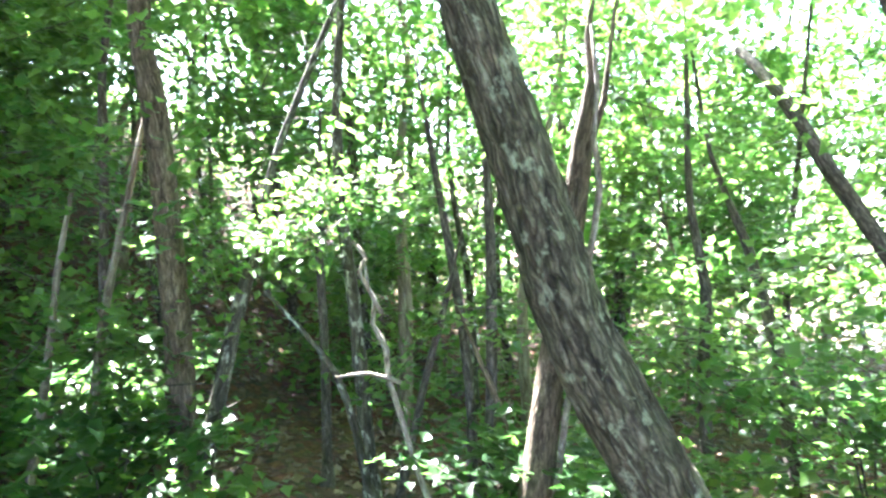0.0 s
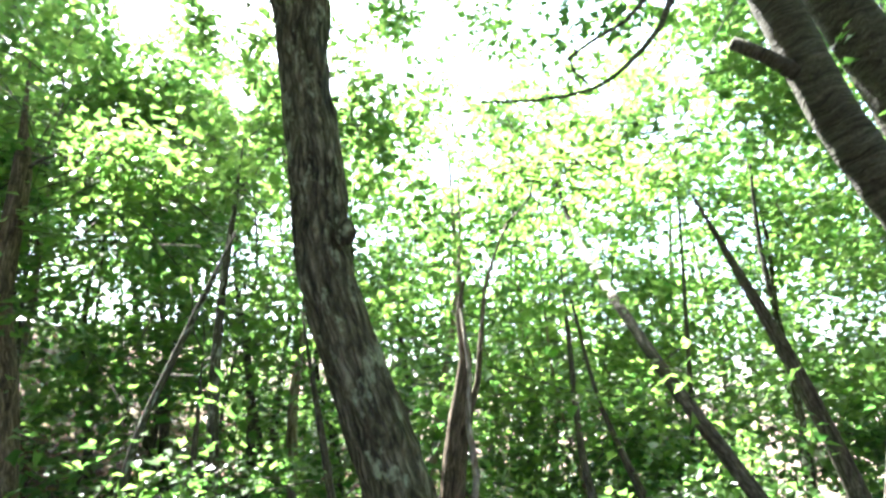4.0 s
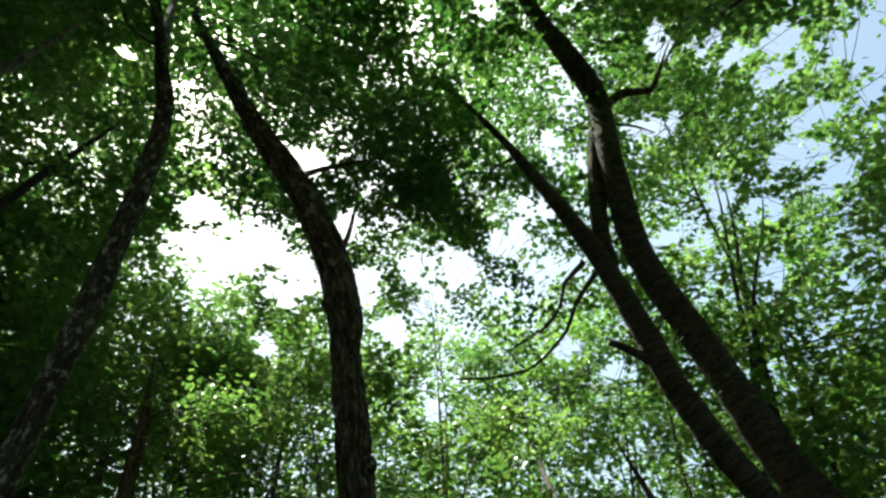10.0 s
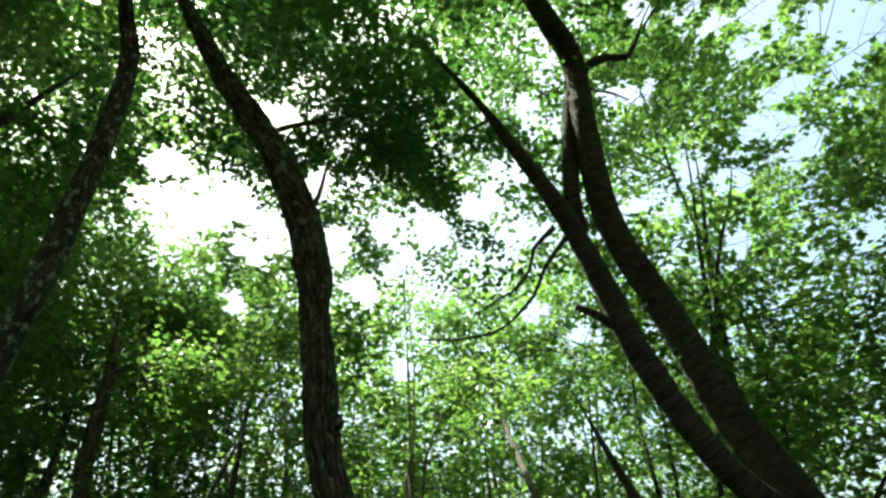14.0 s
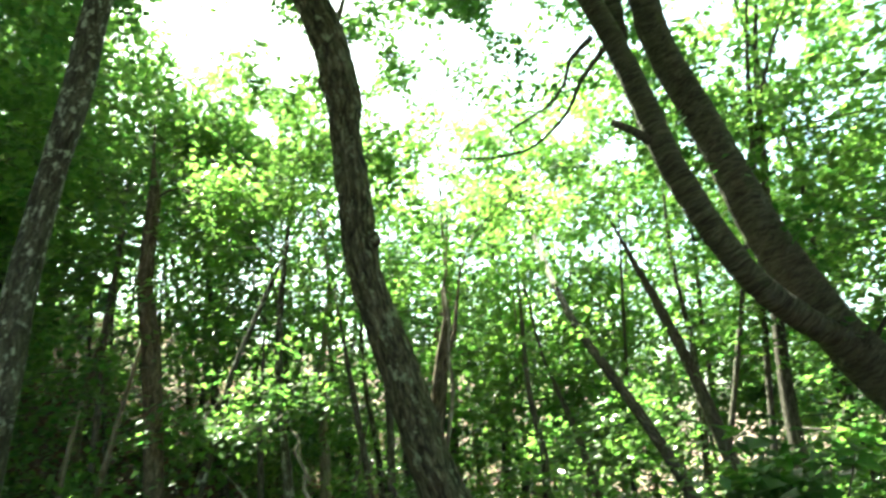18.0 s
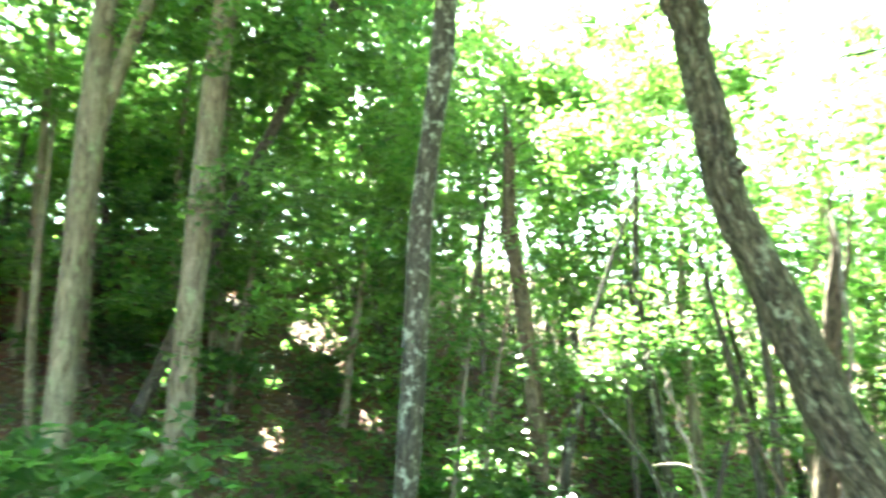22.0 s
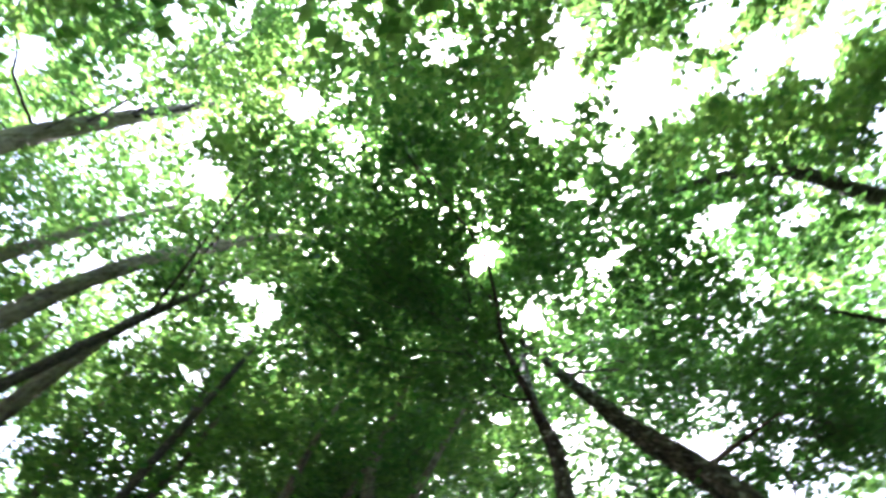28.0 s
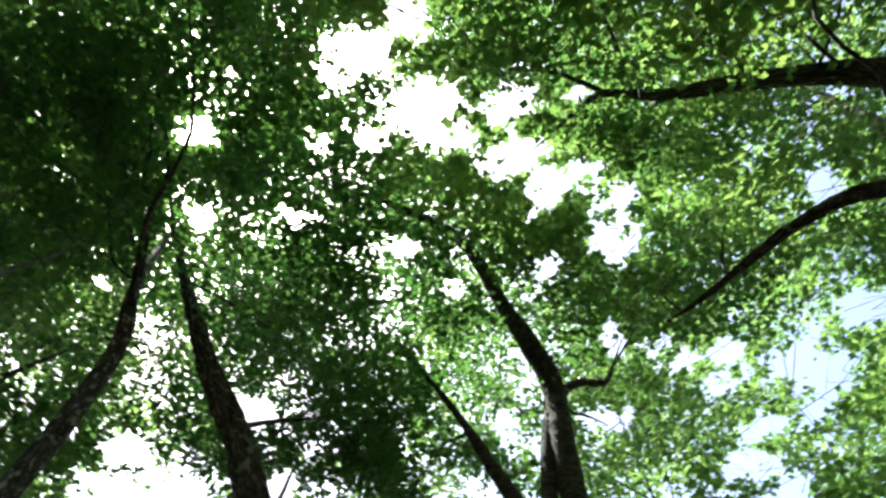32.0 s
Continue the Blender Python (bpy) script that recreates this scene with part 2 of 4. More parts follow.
def rooted(nodes):
    """Carries a stem down to the ground, with a flare, and up to a thin tip."""
    nodes = [tuple(n) for n in nodes]
    x, y, z, r = nodes[0]
    x2, y2, z2, _ = nodes[1]
    down = max(z - rise(x, y), 0.0)
    if down > 0.05:
        k = max(-0.45, min(0.45, (x2 - x) / max(z2 - z, 0.2))), max(-0.3, min(0.3, (y2 - y) / max(z2 - z, 0.2)))
        bx, by = x - k[0] * down * 0.8, y - k[1] * down * 0.8
        g = rise(bx, by)
        if z - g > 0.5:
            nodes.insert(0, ((x + bx) / 2 - 0.02, (y + by) / 2, (z + g) / 2, r * 1.08))
        nodes.insert(0, (bx, by, g + 0.12, r * 1.3))
        nodes.insert(0, (bx, by, g - 0.12, r * 1.75))
    return nodes


def leaf_mesh(name, base, along, normal, size, width=0.95):
    """Many leaves in one mesh: each has a tip and two side lobes, folded along the midrib, with a drooping tip."""
    n = len(base)
    along = along / np.linalg.norm(along, axis=1)[:, None]
    across = np.cross(normal, along)
    across /= np.linalg.norm(across, axis=1)[:, None] + 1e-9
    normal = np.cross(along, across)
    s = size[:, None]
    fold = np.random.uniform(0.05, 0.2, (n, 1)) * s
    droop = np.random.uniform(0.0, 0.22, (n, 1)) * s
    w = s * width * 0.5 * np.random.uniform(0.85, 1.15, (n, 1))
    l1, l2 = base + along * s * 0.4, base + along * s * 0.6
    v = np.stack([base, l1 + across * w + normal * fold, l2 + across * w * 0.5 + normal * (fold * 0.6 - droop * 0.5),
                  base + along * s - normal * droop, l2 - across * w * 0.5 + normal * (fold * 0.6 - droop * 0.5), l1 - across * w + normal * fold], 1)
    me = bpy.data.meshes.new(name)
    me.vertices.add(n * 6)
    me.vertices.foreach_set("co", v.astype(np.float32).ravel())
    first = (np.arange(n) * 6)[:, None, None]
    loops = (first + np.array([[0, 3, 2, 1], [0, 5, 4, 3]])[None]).astype(np.int32).ravel()
    me.loops.add(n * 8)
    me.loops.foreach_set("vertex_index", loops)
    me.polygons.add(n * 2)
    me.polygons.foreach_set("loop_start", np.arange(n * 2, dtype=np.int32) * 4)
    me.update(calc_edges=True)
    me.validate()
    return me


def twig_mesh(name, starts, ends, radius):
    """Thin three-sided twigs in one mesh."""
    n = len(starts)
    d = ends - starts
    a = np.cross(d, np.random.normal(size=(n, 3)))
    a /= np.linalg.norm(a, axis=1)[:, None] + 1e-9
    b = np.cross(d, a)
    b /= np.linalg.norm(b, axis=1)[:, None] + 1e-9
    ring = [a, -0.5 * a + 0.87 * b, -0.5 * a - 0.87 * b]
    v = np.stack([starts + q * radius for q in ring] + [ends + q * radius * 0.35 for q in ring], 1)
    me = bpy.data.meshes.new(name)
    me.vertices.add(n * 6)
    me.vertices.foreach_set("co", v.astype(np.float32).ravel())
    first = (np.arange(n) * 6)[:, None, None]
    loops = (first + np.array([[0, 1, 4, 3], [1, 2, 5, 4], [2, 0, 3, 5]])[None]).astype(np.int32).ravel()
    me.loops.add(n * 12)
    me.loops.foreach_set("vertex_index", loops)
    me.polygons.add(n * 3)
    me.polygons.foreach_set("loop_start", np.arange(n * 3, dtype=np.int32) * 4)
    me.update(calc_edges=True)
    layer = me.attributes.new("bark", "FLOAT_VECTOR", "POINT")
    layer.data.foreach_set("vector", v.astype(np.float32).ravel())
    return me


TREES = []


def tree(nodes, bark, label, limbs=(), sides=12, name="tree", rough=0.06, crown=LEAF, grow=True, group="", trunk_label="", furrow=0.0):
    """A tree: its root is an Empty, its trunk and limbs are parts. Crown and small branches are added once all trees stand."""
    if grow and nodes[-1][3] > 0.012:
        a, b = Vector(nodes[-2][:3]), Vector(nodes[-1][:3])
        nodes = list(nodes) + [(*(b + (b - a).normalized() * min(1.6, nodes[-1][3] * 24)), 0.004)]
    nodes = rooted(nodes)
    root = new(name)
    root.location = nodes[0][:3]
    tagged(root, label, "tree", group)
    bpy.context.view_layer.update()
    inv = Matrix.Translation(-Vector(nodes[0][:3]))
    seed = len(TREES) * 1.37

    def stem(kind, line, n, text=""):
        me = tube(kind, line, n, 0.03 if furrow and n > 20 else 0.14 if n > 8 else 0.22, rough, seed, furrow if n > 20 else 0.0)
        me.transform(inv)
        return part(kind, me, bark, root, text)

    stem("trunk", nodes, sides, trunk_label)
    lines = [smooth_line(nodes, 0.3)]
    for limb in limbs:
        stem("limb", limb, 24 if furrow and limb[0][3] > 0.1 else 8)
        lines.append(smooth_line(limb, 0.3))
    TREES.append(dict(root=root, inv=inv, line=np.vstack(lines), bark=bark, crown=crown, grow=grow))
    return root


# ---- the ground ----
def build_ground():
    rings = [0.0] + [0.5 * 1.075 ** k for k in range(112)]
    spokes = 120
    verts, faces = [(0, 0, rise(0, 0))], []
    for r in rings[1:]:
        for j in range(spokes):
            a = j / spokes * math.tau
            x, y = r * math.cos(a), r * math.sin(a)
            verts.append((x, y, rise(x, y)))
    for j in range(spokes):
        faces.append((0, 1 + j, 1 + (j + 1) % spokes))
    for i in range(len(rings) - 2):
        for j in range(spokes):
            k, q = 1 + i * spokes, (j + 1) % spokes
            faces.append((k + j, k + spokes + j, k + spokes + q, k + q))
    me = bpy.data.meshes.new("ground")
    me.from_pydata(verts, [], faces)
    me.polygons.foreach_set("use_smooth", [True] * len(me.polygons))
    me.materials.append(SOIL)
    tagged(new("ground", me), "brown woodland soil under leaf litter, rising to a bank", "ground", kind="structure")


build_ground()

# ---- the trees that the camera stands among ----
bent_tree = tree([(0.85, 4.32, 0.57, 0.152), (0.52, 4.36, 1.22, 0.140), (0.35, 4.38, 1.70, 0.130), (0.20, 4.40, 2.17, 0.125), (0.02, 4.42, 2.71, 0.117), (-0.04, 4.43, 3.22, 0.117), (-0.11, 4.44, 3.78, 0.115), (-0.14, 4.44, 4.14, 0.137), (-0.31, 4.46, 4.75, 0.139), (-0.64, 4.49, 5.50, 0.126), (-1.08, 4.54, 6.22, 0.103), (-1.42, 4.57, 6.88, 0.082), (-2.12, 4.66, 8.32, 0.040), (-2.75, 4.80, 9.80, 0.018), (-3.05, 4.90, 10.60, 0.007)],
     BARK_FURROWED, "leaning bent tree with deeply furrowed grey-brown bark", sides=64, rough=0.09, crown=LEAF_SHADED, furrow=0.008, limbs=[[(-0.21, 4.42, 4.71, 0.030), (-0.15, 4.42, 4.89, 0.022), (-0.12, 4.42, 5.08, 0.017), (-0.09, 4.42, 5.31, 0.008)],
     [(-0.63, 4.50, 5.62, 0.030), (-0.45, 4.50, 5.72, 0.024), (-0.23, 4.50, 5.80, 0.018), (0.09, 4.50, 5.92, 0.008)]])
tree([(0.38, 4.73, 0.48, 0.080), (0.45, 4.72, 1.07, 0.070), (0.55, 4.71, 1.75, 0.060), (0.60, 4.71, 2.13, 0.047), (0.64, 4.70, 2.40, 0.030), (0.62, 4.72, 2.60, 0.018), (0.65, 4.73, 2.78, 0.009)],
     BARK_BROWN, "slim brown weathered stem behind the leaning tree", limbs=[[(0.58, 4.71, 1.98, 0.020), (0.70, 4.73, 2.30, 0.015), (0.76, 4.76, 2.75, 0.010), (0.90, 4.80, 3.10, 0.005)]], sides=12, rough=0.12, name="dead_stem")
tree([(4.25, 4.30, 1.40, 0.203), (4.01, 4.30, 1.63, 0.194), (3.69, 4.30, 1.96, 0.180), (3.40, 4.30, 2.37, 0.160), (3.11, 4.30, 2.88, 0.148), (2.94, 4.30, 3.30, 0.138), (2.72, 4.30, 3.90, 0.128), (2.46, 4.31, 4.56, 0.124), (2.38, 4.32, 5.11, 0.124), (2.38, 4.32, 5.97, 0.121), (2.40, 4.32, 6.79, 0.116), (2.06, 3.96, 6.86, 0.111), (1.71, 3.80, 7.35, 0.086), (1.38, 3.57, 7.81, 0.074), (0.99, 3.39, 7.99, 0.059), (0.51, 3.35, 8.18, 0.045), (-0.05, 3.29, 8.23, 0.027), (-0.36, 3.35, 8.19, 0.012)],
     BARK_RINGED, "tall leaning twin-stemmed tree with finely ringed grey-brown bark", limbs=[[(2.42, 4.32, 6.46, 0.050), (2.53, 4.31, 6.73, 0.051), (2.75, 4.28, 6.89, 0.049), (3.01, 4.26, 6.92, 0.040), (3.18, 4.24, 7.21, 0.021)],
     [(2.56, 4.31, 6.40, 0.016), (2.72, 4.30, 6.38, 0.013), (2.92, 4.28, 6.28, 0.007)],
     [(3.66, 4.26, 1.98, 0.114), (3.40, 4.22, 2.14, 0.106), (3.14, 4.18, 2.28, 0.100), (2.91, 4.16, 2.45, 0.097), (2.74, 4.15, 2.64, 0.095), (2.51, 4.15, 3.02, 0.099), (2.30, 4.15, 3.48, 0.097), (2.17, 4.17, 3.97, 0.095), (2.02, 4.20, 4.50, 0.088), (1.82, 4.23, 5.00, 0.076), (1.53, 4.26, 5.59, 0.056), (1.30, 4.29, 6.05, 0.037), (1.02, 4.32, 6.50, 0.021), (0.70, 4.36, 6.95, 0.007)],
     [(2.17, 4.42, 4.68, 0.075), (2.15, 4.42, 5.07, 0.085), (2.21, 4.42, 5.55, 0.085), (2.29, 4.42, 6.09, 0.080), (2.40, 4.42, 6.60, 0.070)],
     [(2.18, 4.15, 3.63, 0.045), (2.05, 4.16, 3.72, 0.035), (1.90, 4.18, 3.80, 0.032)],
     [(1.92, 4.22, 4.46, 0.024), (1.71, 4.24, 4.17, 0.019), (1.60, 4.26, 3.93, 0.015), (1.40, 4.28, 3.71, 0.012), (1.23, 4.30, 3.60, 0.010), (0.97, 4.32, 3.55, 0.009), (0.71, 4.35, 3.55, 0.006)],
     [(1.84, 4.23, 4.57, 0.029), (1.65, 4.25, 4.37, 0.018), (1.59, 4.26, 4.17, 0.014), (1.43, 4.27, 3.96, 0.010), (1.14, 4.30, 3.77, 0.007), (1.23, 4.29, 3.62, 0.006)]], sides=30, rough=0.05, crown=LEAF_SHADED, furrow=0.004)
tree([(-2.18, 4.12, 0.83, 0.088), (-2.12, 4.11, 1.68, 0.090), (-2.09, 4.11, 2.54, 0.092), (-1.98, 4.09, 3.35, 0.087), (-1.91, 4.12, 3.95, 0.092), (-1.88, 4.12, 4.39, 0.090), (-1.81, 4.11, 5.13, 0.082), (-1.83, 4.11, 6.01, 0.079), (-2.03, 4.13, 6.87, 0.056), (-2.70, 5.40, 9.80, 0.040), (-2.60, 5.50, 10.80, 0.012)],
     BARK_MOTTLED, "slim tree with bark mottled white by lichen", sides=16, rough=0.1, crown=LEAF_SHADED)
tree([(-5.15, 3.67, 0.81, 0.128), (-5.16, 3.67, 2.70, 0.108), (-5.15, 3.67, 3.73, 0.113), (-5.15, 3.68, 4.79, 0.097), (-5.11, 3.73, 5.82, 0.094), (-5.08, 3.79, 6.32, 0.067), (-4.98, 3.90, 7.47, 0.039), (-4.80, 4.10, 8.90, 0.026), (-4.70, 4.20, 10.60, 0.007)],
     BARK_PALE, "straight pale grey tree forking above, on the bank", limbs=[[(-5.13, 3.70, 3.68, 0.075), (-5.02, 3.84, 4.51, 0.074), (-4.88, 4.01, 5.34, 0.064), (-4.71, 4.20, 6.15, 0.047), (-4.50, 4.50, 7.60, 0.030), (-4.30, 4.70, 9.20, 0.008)]], sides=18)
tree([(-4.55, 4.36, 0.82, 0.128), (-4.52, 4.39, 2.43, 0.120), (-4.47, 4.44, 4.61, 0.123), (-4.39, 4.51, 5.99, 0.121), (-4.44, 4.47, 7.15, 0.066), (-4.32, 4.57, 8.19, 0.036), (-4.20, 4.70, 9.60, 0.022), (-4.10, 4.80, 11.20, 0.007)],
     BARK_PALE, "straight pale grey tree with a forked top, on the bank", limbs=[[(-4.40, 4.50, 5.73, 0.071), (-4.14, 4.72, 6.45, 0.070), (-3.89, 4.91, 7.35, 0.052), (-3.55, 5.15, 8.55, 0.032)]], sides=18)
tree([(-4.80, 4.95, 2.96, 0.062), (-4.59, 5.13, 3.68, 0.064), (-4.32, 5.35, 4.52, 0.066), (-4.02, 5.57, 5.47, 0.059), (-3.74, 5.75, 6.38, 0.052), (-3.30, 5.90, 7.30, 0.030)],
     BARK_TWIG, "thin dark leaning tree on the bank", sides=9)
tree([(-1.52, 5.30, 0.36, 0.085), (-1.55, 5.29, 1.14, 0.080), (-1.61, 5.28, 1.86, 0.074), (-1.67, 5.26, 2.42, 0.069), (-1.74, 5.24, 2.84, 0.061), (-1.72, 5.23, 3.53, 0.052), (-1.75, 5.23, 3.83, 0.020), (-1.77, 5.23, 4.23, 0.006)],
     BARK_BROWN, "slim pole-like tree with brownish bark", sides=12)
tree([(-1.45, 5.43, 0.34, 0.053), (-1.28, 5.47, 1.19, 0.045), (-1.15, 5.49, 1.66, 0.033), (-1.08, 5.51, 2.08, 0.023), (-0.97, 5.53, 2.40, 0.021), (-0.78, 5.55, 2.89, 0.019)],
     BARK_MOTTLED, "thin curved sapling in patches of sun", sides=9)
tree([(-0.52, 5.68, 0.25, 0.054), (-0.61, 5.67, 1.23, 0.043), (-0.70, 5.66, 1.94, 0.037), (-0.71, 5.66, 2.73, 0.028), (-0.65, 5.66, 3.60, 0.015)],
     BARK_MOTTLED, "thin upright grey sapling", sides=9)
tree([(-0.18, 5.04, 0.41, 0.017), (-0.30, 5.05, 0.78, 0.016), (-0.35, 5.06, 0.95, 0.016), (-0.36, 5.06, 1.08, 0.018), (-0.43, 5.07, 1.20, 0.014), (-0.42, 5.07, 1.33, 0.015), (-0.50, 5.07, 1.47, 0.012), (-0.47, 5.07, 1.55, 0.013), (-0.54, 5.08, 1.64, 0.009)],
     BARK_BARE, "thin crooked dead stem of pale bare wood", limbs=[[(-0.38, 5.06, 1.26, 0.012), (-0.45, 5.05, 1.40, 0.009), (-0.47, 5.05, 1.55, 0.005)],
     [(-0.28, 5.05, 0.90, 0.012), (-0.45, 5.04, 0.95, 0.010), (-0.62, 5.03, 0.93, 0.006)]], sides=8, rough=0.15, grow=False, name="dead_stem")
tree([(-0.56, 5.40, 0.54, 0.026), (-0.68, 5.41, 0.87, 0.022), (-0.88, 5.43, 1.12, 0.015), (-1.11, 5.46, 1.35, 0.010)],
     BARK_MOTTLED, "thin sapling bending to one side", sides=8)
tree([(-7.67, 2.81, 1.16, 0.095), (-7.56, 3.07, 2.36, 0.090), (-7.48, 3.25, 3.91, 0.088), (-7.46, 3.30, 5.47, 0.082), (-7.42, 3.38, 6.54, 0.075), (-7.10, 3.60, 8.20, 0.052), (-7.00, 3.70, 9.60, 0.015)],
     BARK_PALE, "tall slender grey tree high on the bank", sides=14, group="tall trees on the bank")
tree([(-7.11, 1.25, 3.13, 0.118), (-7.12, 1.22, 3.98, 0.122), (-7.11, 1.24, 5.04, 0.119), (-7.10, 1.30, 6.44, 0.112), (-7.04, 1.58, 8.33, 0.084), (-6.91, 2.03, 9.87, 0.058), (-6.50, 2.50, 11.00, 0.022)],
     BARK_PALE, "tall slender grey tree high on the bank", sides=14, group="tall trees on the bank")
tree([(-6.74, 0.04, 4.32, 0.135), (-6.74, 0.16, 5.26, 0.138), (-6.72, 0.45, 6.80, 0.127), (-6.65, 1.01, 9.01, 0.118), (-6.35, 2.15, 11.54, 0.102), (-5.60, 3.20, 12.80, 0.037)],
     BARK_PALE, "tall slender grey tree high on the bank", sides=14, group="tall trees on the bank")
tree([(-7.74, -0.28, 5.29, 0.138), (-7.74, -0.29, 6.42, 0.135), (-7.75, -0.18, 7.91, 0.117), (-7.74, 0.22, 9.64, 0.095), (-7.70, 0.69, 11.33, 0.065), (-7.40, 1.20, 12.60, 0.022)],
     BARK_PALE, "tall slender grey tree high on the bank", sides=14, group="tall trees on the bank")
tree([(-6.14, -1.23, 6.89, 0.132), (-6.16, -1.09, 7.91, 0.132), (-6.18, -0.96, 8.96, 0.132), (-5.80, -0.50, 10.60, 0.104), (-5.50, 0.00, 12.40, 0.037)],
     BARK_PALE, "tall slender grey tree high on the bank", sides=14, group="tall trees on the bank")
tree([(-6.72, 0.42, 3.43, 0.091), (-6.73, 0.34, 4.42, 0.089), (-6.71, 0.59, 5.31, 0.080), (-6.65, 1.01, 6.46, 0.073), (-6.30, 1.50, 8.00, 0.060), (-6.10, 2.00, 9.40, 0.030)],
     BARK_TWIG, "thin dark tree on the bank", sides=9)
tree([(3.34, 5.40, 0.50, 0.075), (3.14, 5.40, 1.29, 0.066), (2.93, 5.40, 1.97, 0.056), (2.72, 5.40, 2.52, 0.044), (2.53, 5.40, 2.95, 0.030)],
     BARK_TWIG, "dark slim tree leaning into the clearing", sides=10)
tree([(2.67, 4.92, 0.67, 0.051), (2.39, 5.06, 1.39, 0.050), (2.05, 5.21, 2.04, 0.045), (1.81, 5.30, 2.50, 0.036), (2.10, 7.20, 3.80, 0.030), (1.90, 7.30, 4.80, 0.010)],
     BARK_TWIG, "thin dark leaning pole", sides=8)
tree([(3.80, 5.27, 0.55, 0.080), (3.74, 5.31, 1.32, 0.070), (3.75, 5.30, 2.29, 0.058), (3.90, 5.21, 4.40, 0.036), (3.96, 5.16, 5.13, 0.026), (4.04, 5.10, 5.71, 0.017), (4.10, 5.05, 6.40, 0.006)],
     BARK_TWIG, "slim dark tree with an upright top", sides=10)
tree([(1.62, 5.76, 0.27, 0.043), (1.60, 5.77, 0.79, 0.042), (1.61, 5.76, 1.35, 0.036), (1.52, 5.79, 1.88, 0.026), (1.50, 5.80, 2.80, 0.015)],
     BARK_TWIG, "thin upright dark sapling", sides=8)
tree([(2.17, 5.78, 0.26, 0.051), (2.09, 5.82, 0.94, 0.044), (1.92, 5.87, 1.63, 0.033), (1.72, 5.94, 2.21, 0.017), (1.60, 6.00, 3.00, 0.010)],
     BARK_TWIG, "thin leaning dark sapling", sides=8)
tree([(0.61, 4.66, 1.53, 0.016), (0.66, 4.65, 1.88, 0.017), (0.63, 4.65, 2.13, 0.014), (0.65, 4.65, 2.33, 0.012), (0.62, 4.65, 2.63, 0.008)],
     BARK_BARE, "thin pale sunlit stem behind the leaning tree", sides=7, rough=0.1, name="sapling")
tree([(-2.23, 5.16, 0.71, 0.024), (-2.19, 5.18, 1.10, 0.021), (-2.16, 5.19, 1.49, 0.018), (-2.10, 5.22, 1.91, 0.012)],
     BARK_PALE, "thin pale grey sapling on the bank", sides=7, name="sapling", group="thin saplings")
tree([(-2.05, 5.24, 0.37, 0.031), (-1.99, 5.26, 0.86, 0.027), (-1.93, 5.28, 1.37, 0.024), (-1.83, 5.31, 1.92, 0.018), (-1.74, 5.34, 2.44, 0.012)],
     BARK_PALE, "thin pale grey sapling on the bank", sides=7, name="sapling", group="thin saplings")
tree([(-5.92, 3.98, 0.97, 0.050), (-5.96, 3.92, 1.92, 0.047), (-5.98, 3.89, 2.81, 0.038), (-5.98, 3.89, 3.57, 0.026)],
     BARK_PALE, "thin pale grey sapling on the bank", sides=7, name="sapling", group="thin saplings")
tree([(-5.12, 5.60, 0.72, 0.057), (-5.05, 5.66, 1.97, 0.050), (-4.98, 5.73, 2.70, 0.041)],
     BARK_PALE, "thin pale grey sapling on the bank", sides=7, name="sapling", group="thin saplings")
tree([(-4.11, 6.35, 0.72, 0.061), (-4.03, 6.39, 1.76, 0.054), (-3.93, 6.45, 2.67, 0.041), (-3.90, 6.47, 3.50, 0.028)],
     BARK_PALE, "thin pale grey sapling on the bank", sides=7, name="sapling", group="thin saplings")
tree([(-2.15, 5.62, 1.12, 0.029), (-2.14, 5.63, 2.03, 0.029), (-2.15, 5.62, 2.63, 0.026), (-2.11, 5.64, 3.12, 0.020)],
     BARK_TWIG, "slim dark sapling among the foliage", sides=7, name="sapling", group="thin saplings")
tree([(0.25, 5.79, 0.60, 0.041), (0.25, 5.79, 1.23, 0.039), (0.24, 5.79, 1.73, 0.034), (0.21, 5.79, 2.19, 0.025)],
     BARK_TWIG, "slim dark sapling among the foliage", sides=7, name="sapling", group="thin saplings")
tree([(0.13, 5.90, 0.46, 0.036), (0.07, 5.90, 1.09, 0.035), (-0.03, 5.90, 1.66, 0.029), (-0.17, 5.90, 2.43, 0.019)],
     BARK_TWIG, "slim dark sapling among the foliage", sides=7, name="sapling", group="thin saplings")
tree([(-0.27, 5.70, 0.31, 0.028), (-0.18, 5.70, 0.74, 0.026), (-0.06, 5.70, 1.20, 0.022), (-0.01, 5.70, 1.42, 0.014)],
     BARK_TWIG, "slim dark sapling among the foliage", sides=7, name="sapling", group="thin saplings")
tree([(0.34, 5.28, 0.43, 0.020), (0.24, 5.29, 0.75, 0.019), (0.16, 5.30, 0.94, 0.016)],
     BARK_BROWN, "slim dark sapling among the foliage", sides=7, name="sapling", group="thin saplings")
tree([(-0.87, 6.15, 0.14, 0.038), (-0.89, 6.14, 1.07, 0.034), (-0.93, 6.14, 1.67, 0.027), (-0.92, 6.14, 2.23, 0.017)],
     BARK_TWIG, "slim dark sapling among the foliage", sides=7, name="sapling", group="thin saplings")
tree([(-8.12, 3.04, 2.31, 0.114), (-8.16, 2.91, 3.50, 0.109), (-8.22, 2.76, 4.91, 0.098), (-8.30, 2.53, 6.23, 0.087), (-8.20, 2.60, 8.60, 0.030)],
     BARK_TWIG, "slim dark sapling among the foliage", sides=7, name="sapling", group="thin saplings")
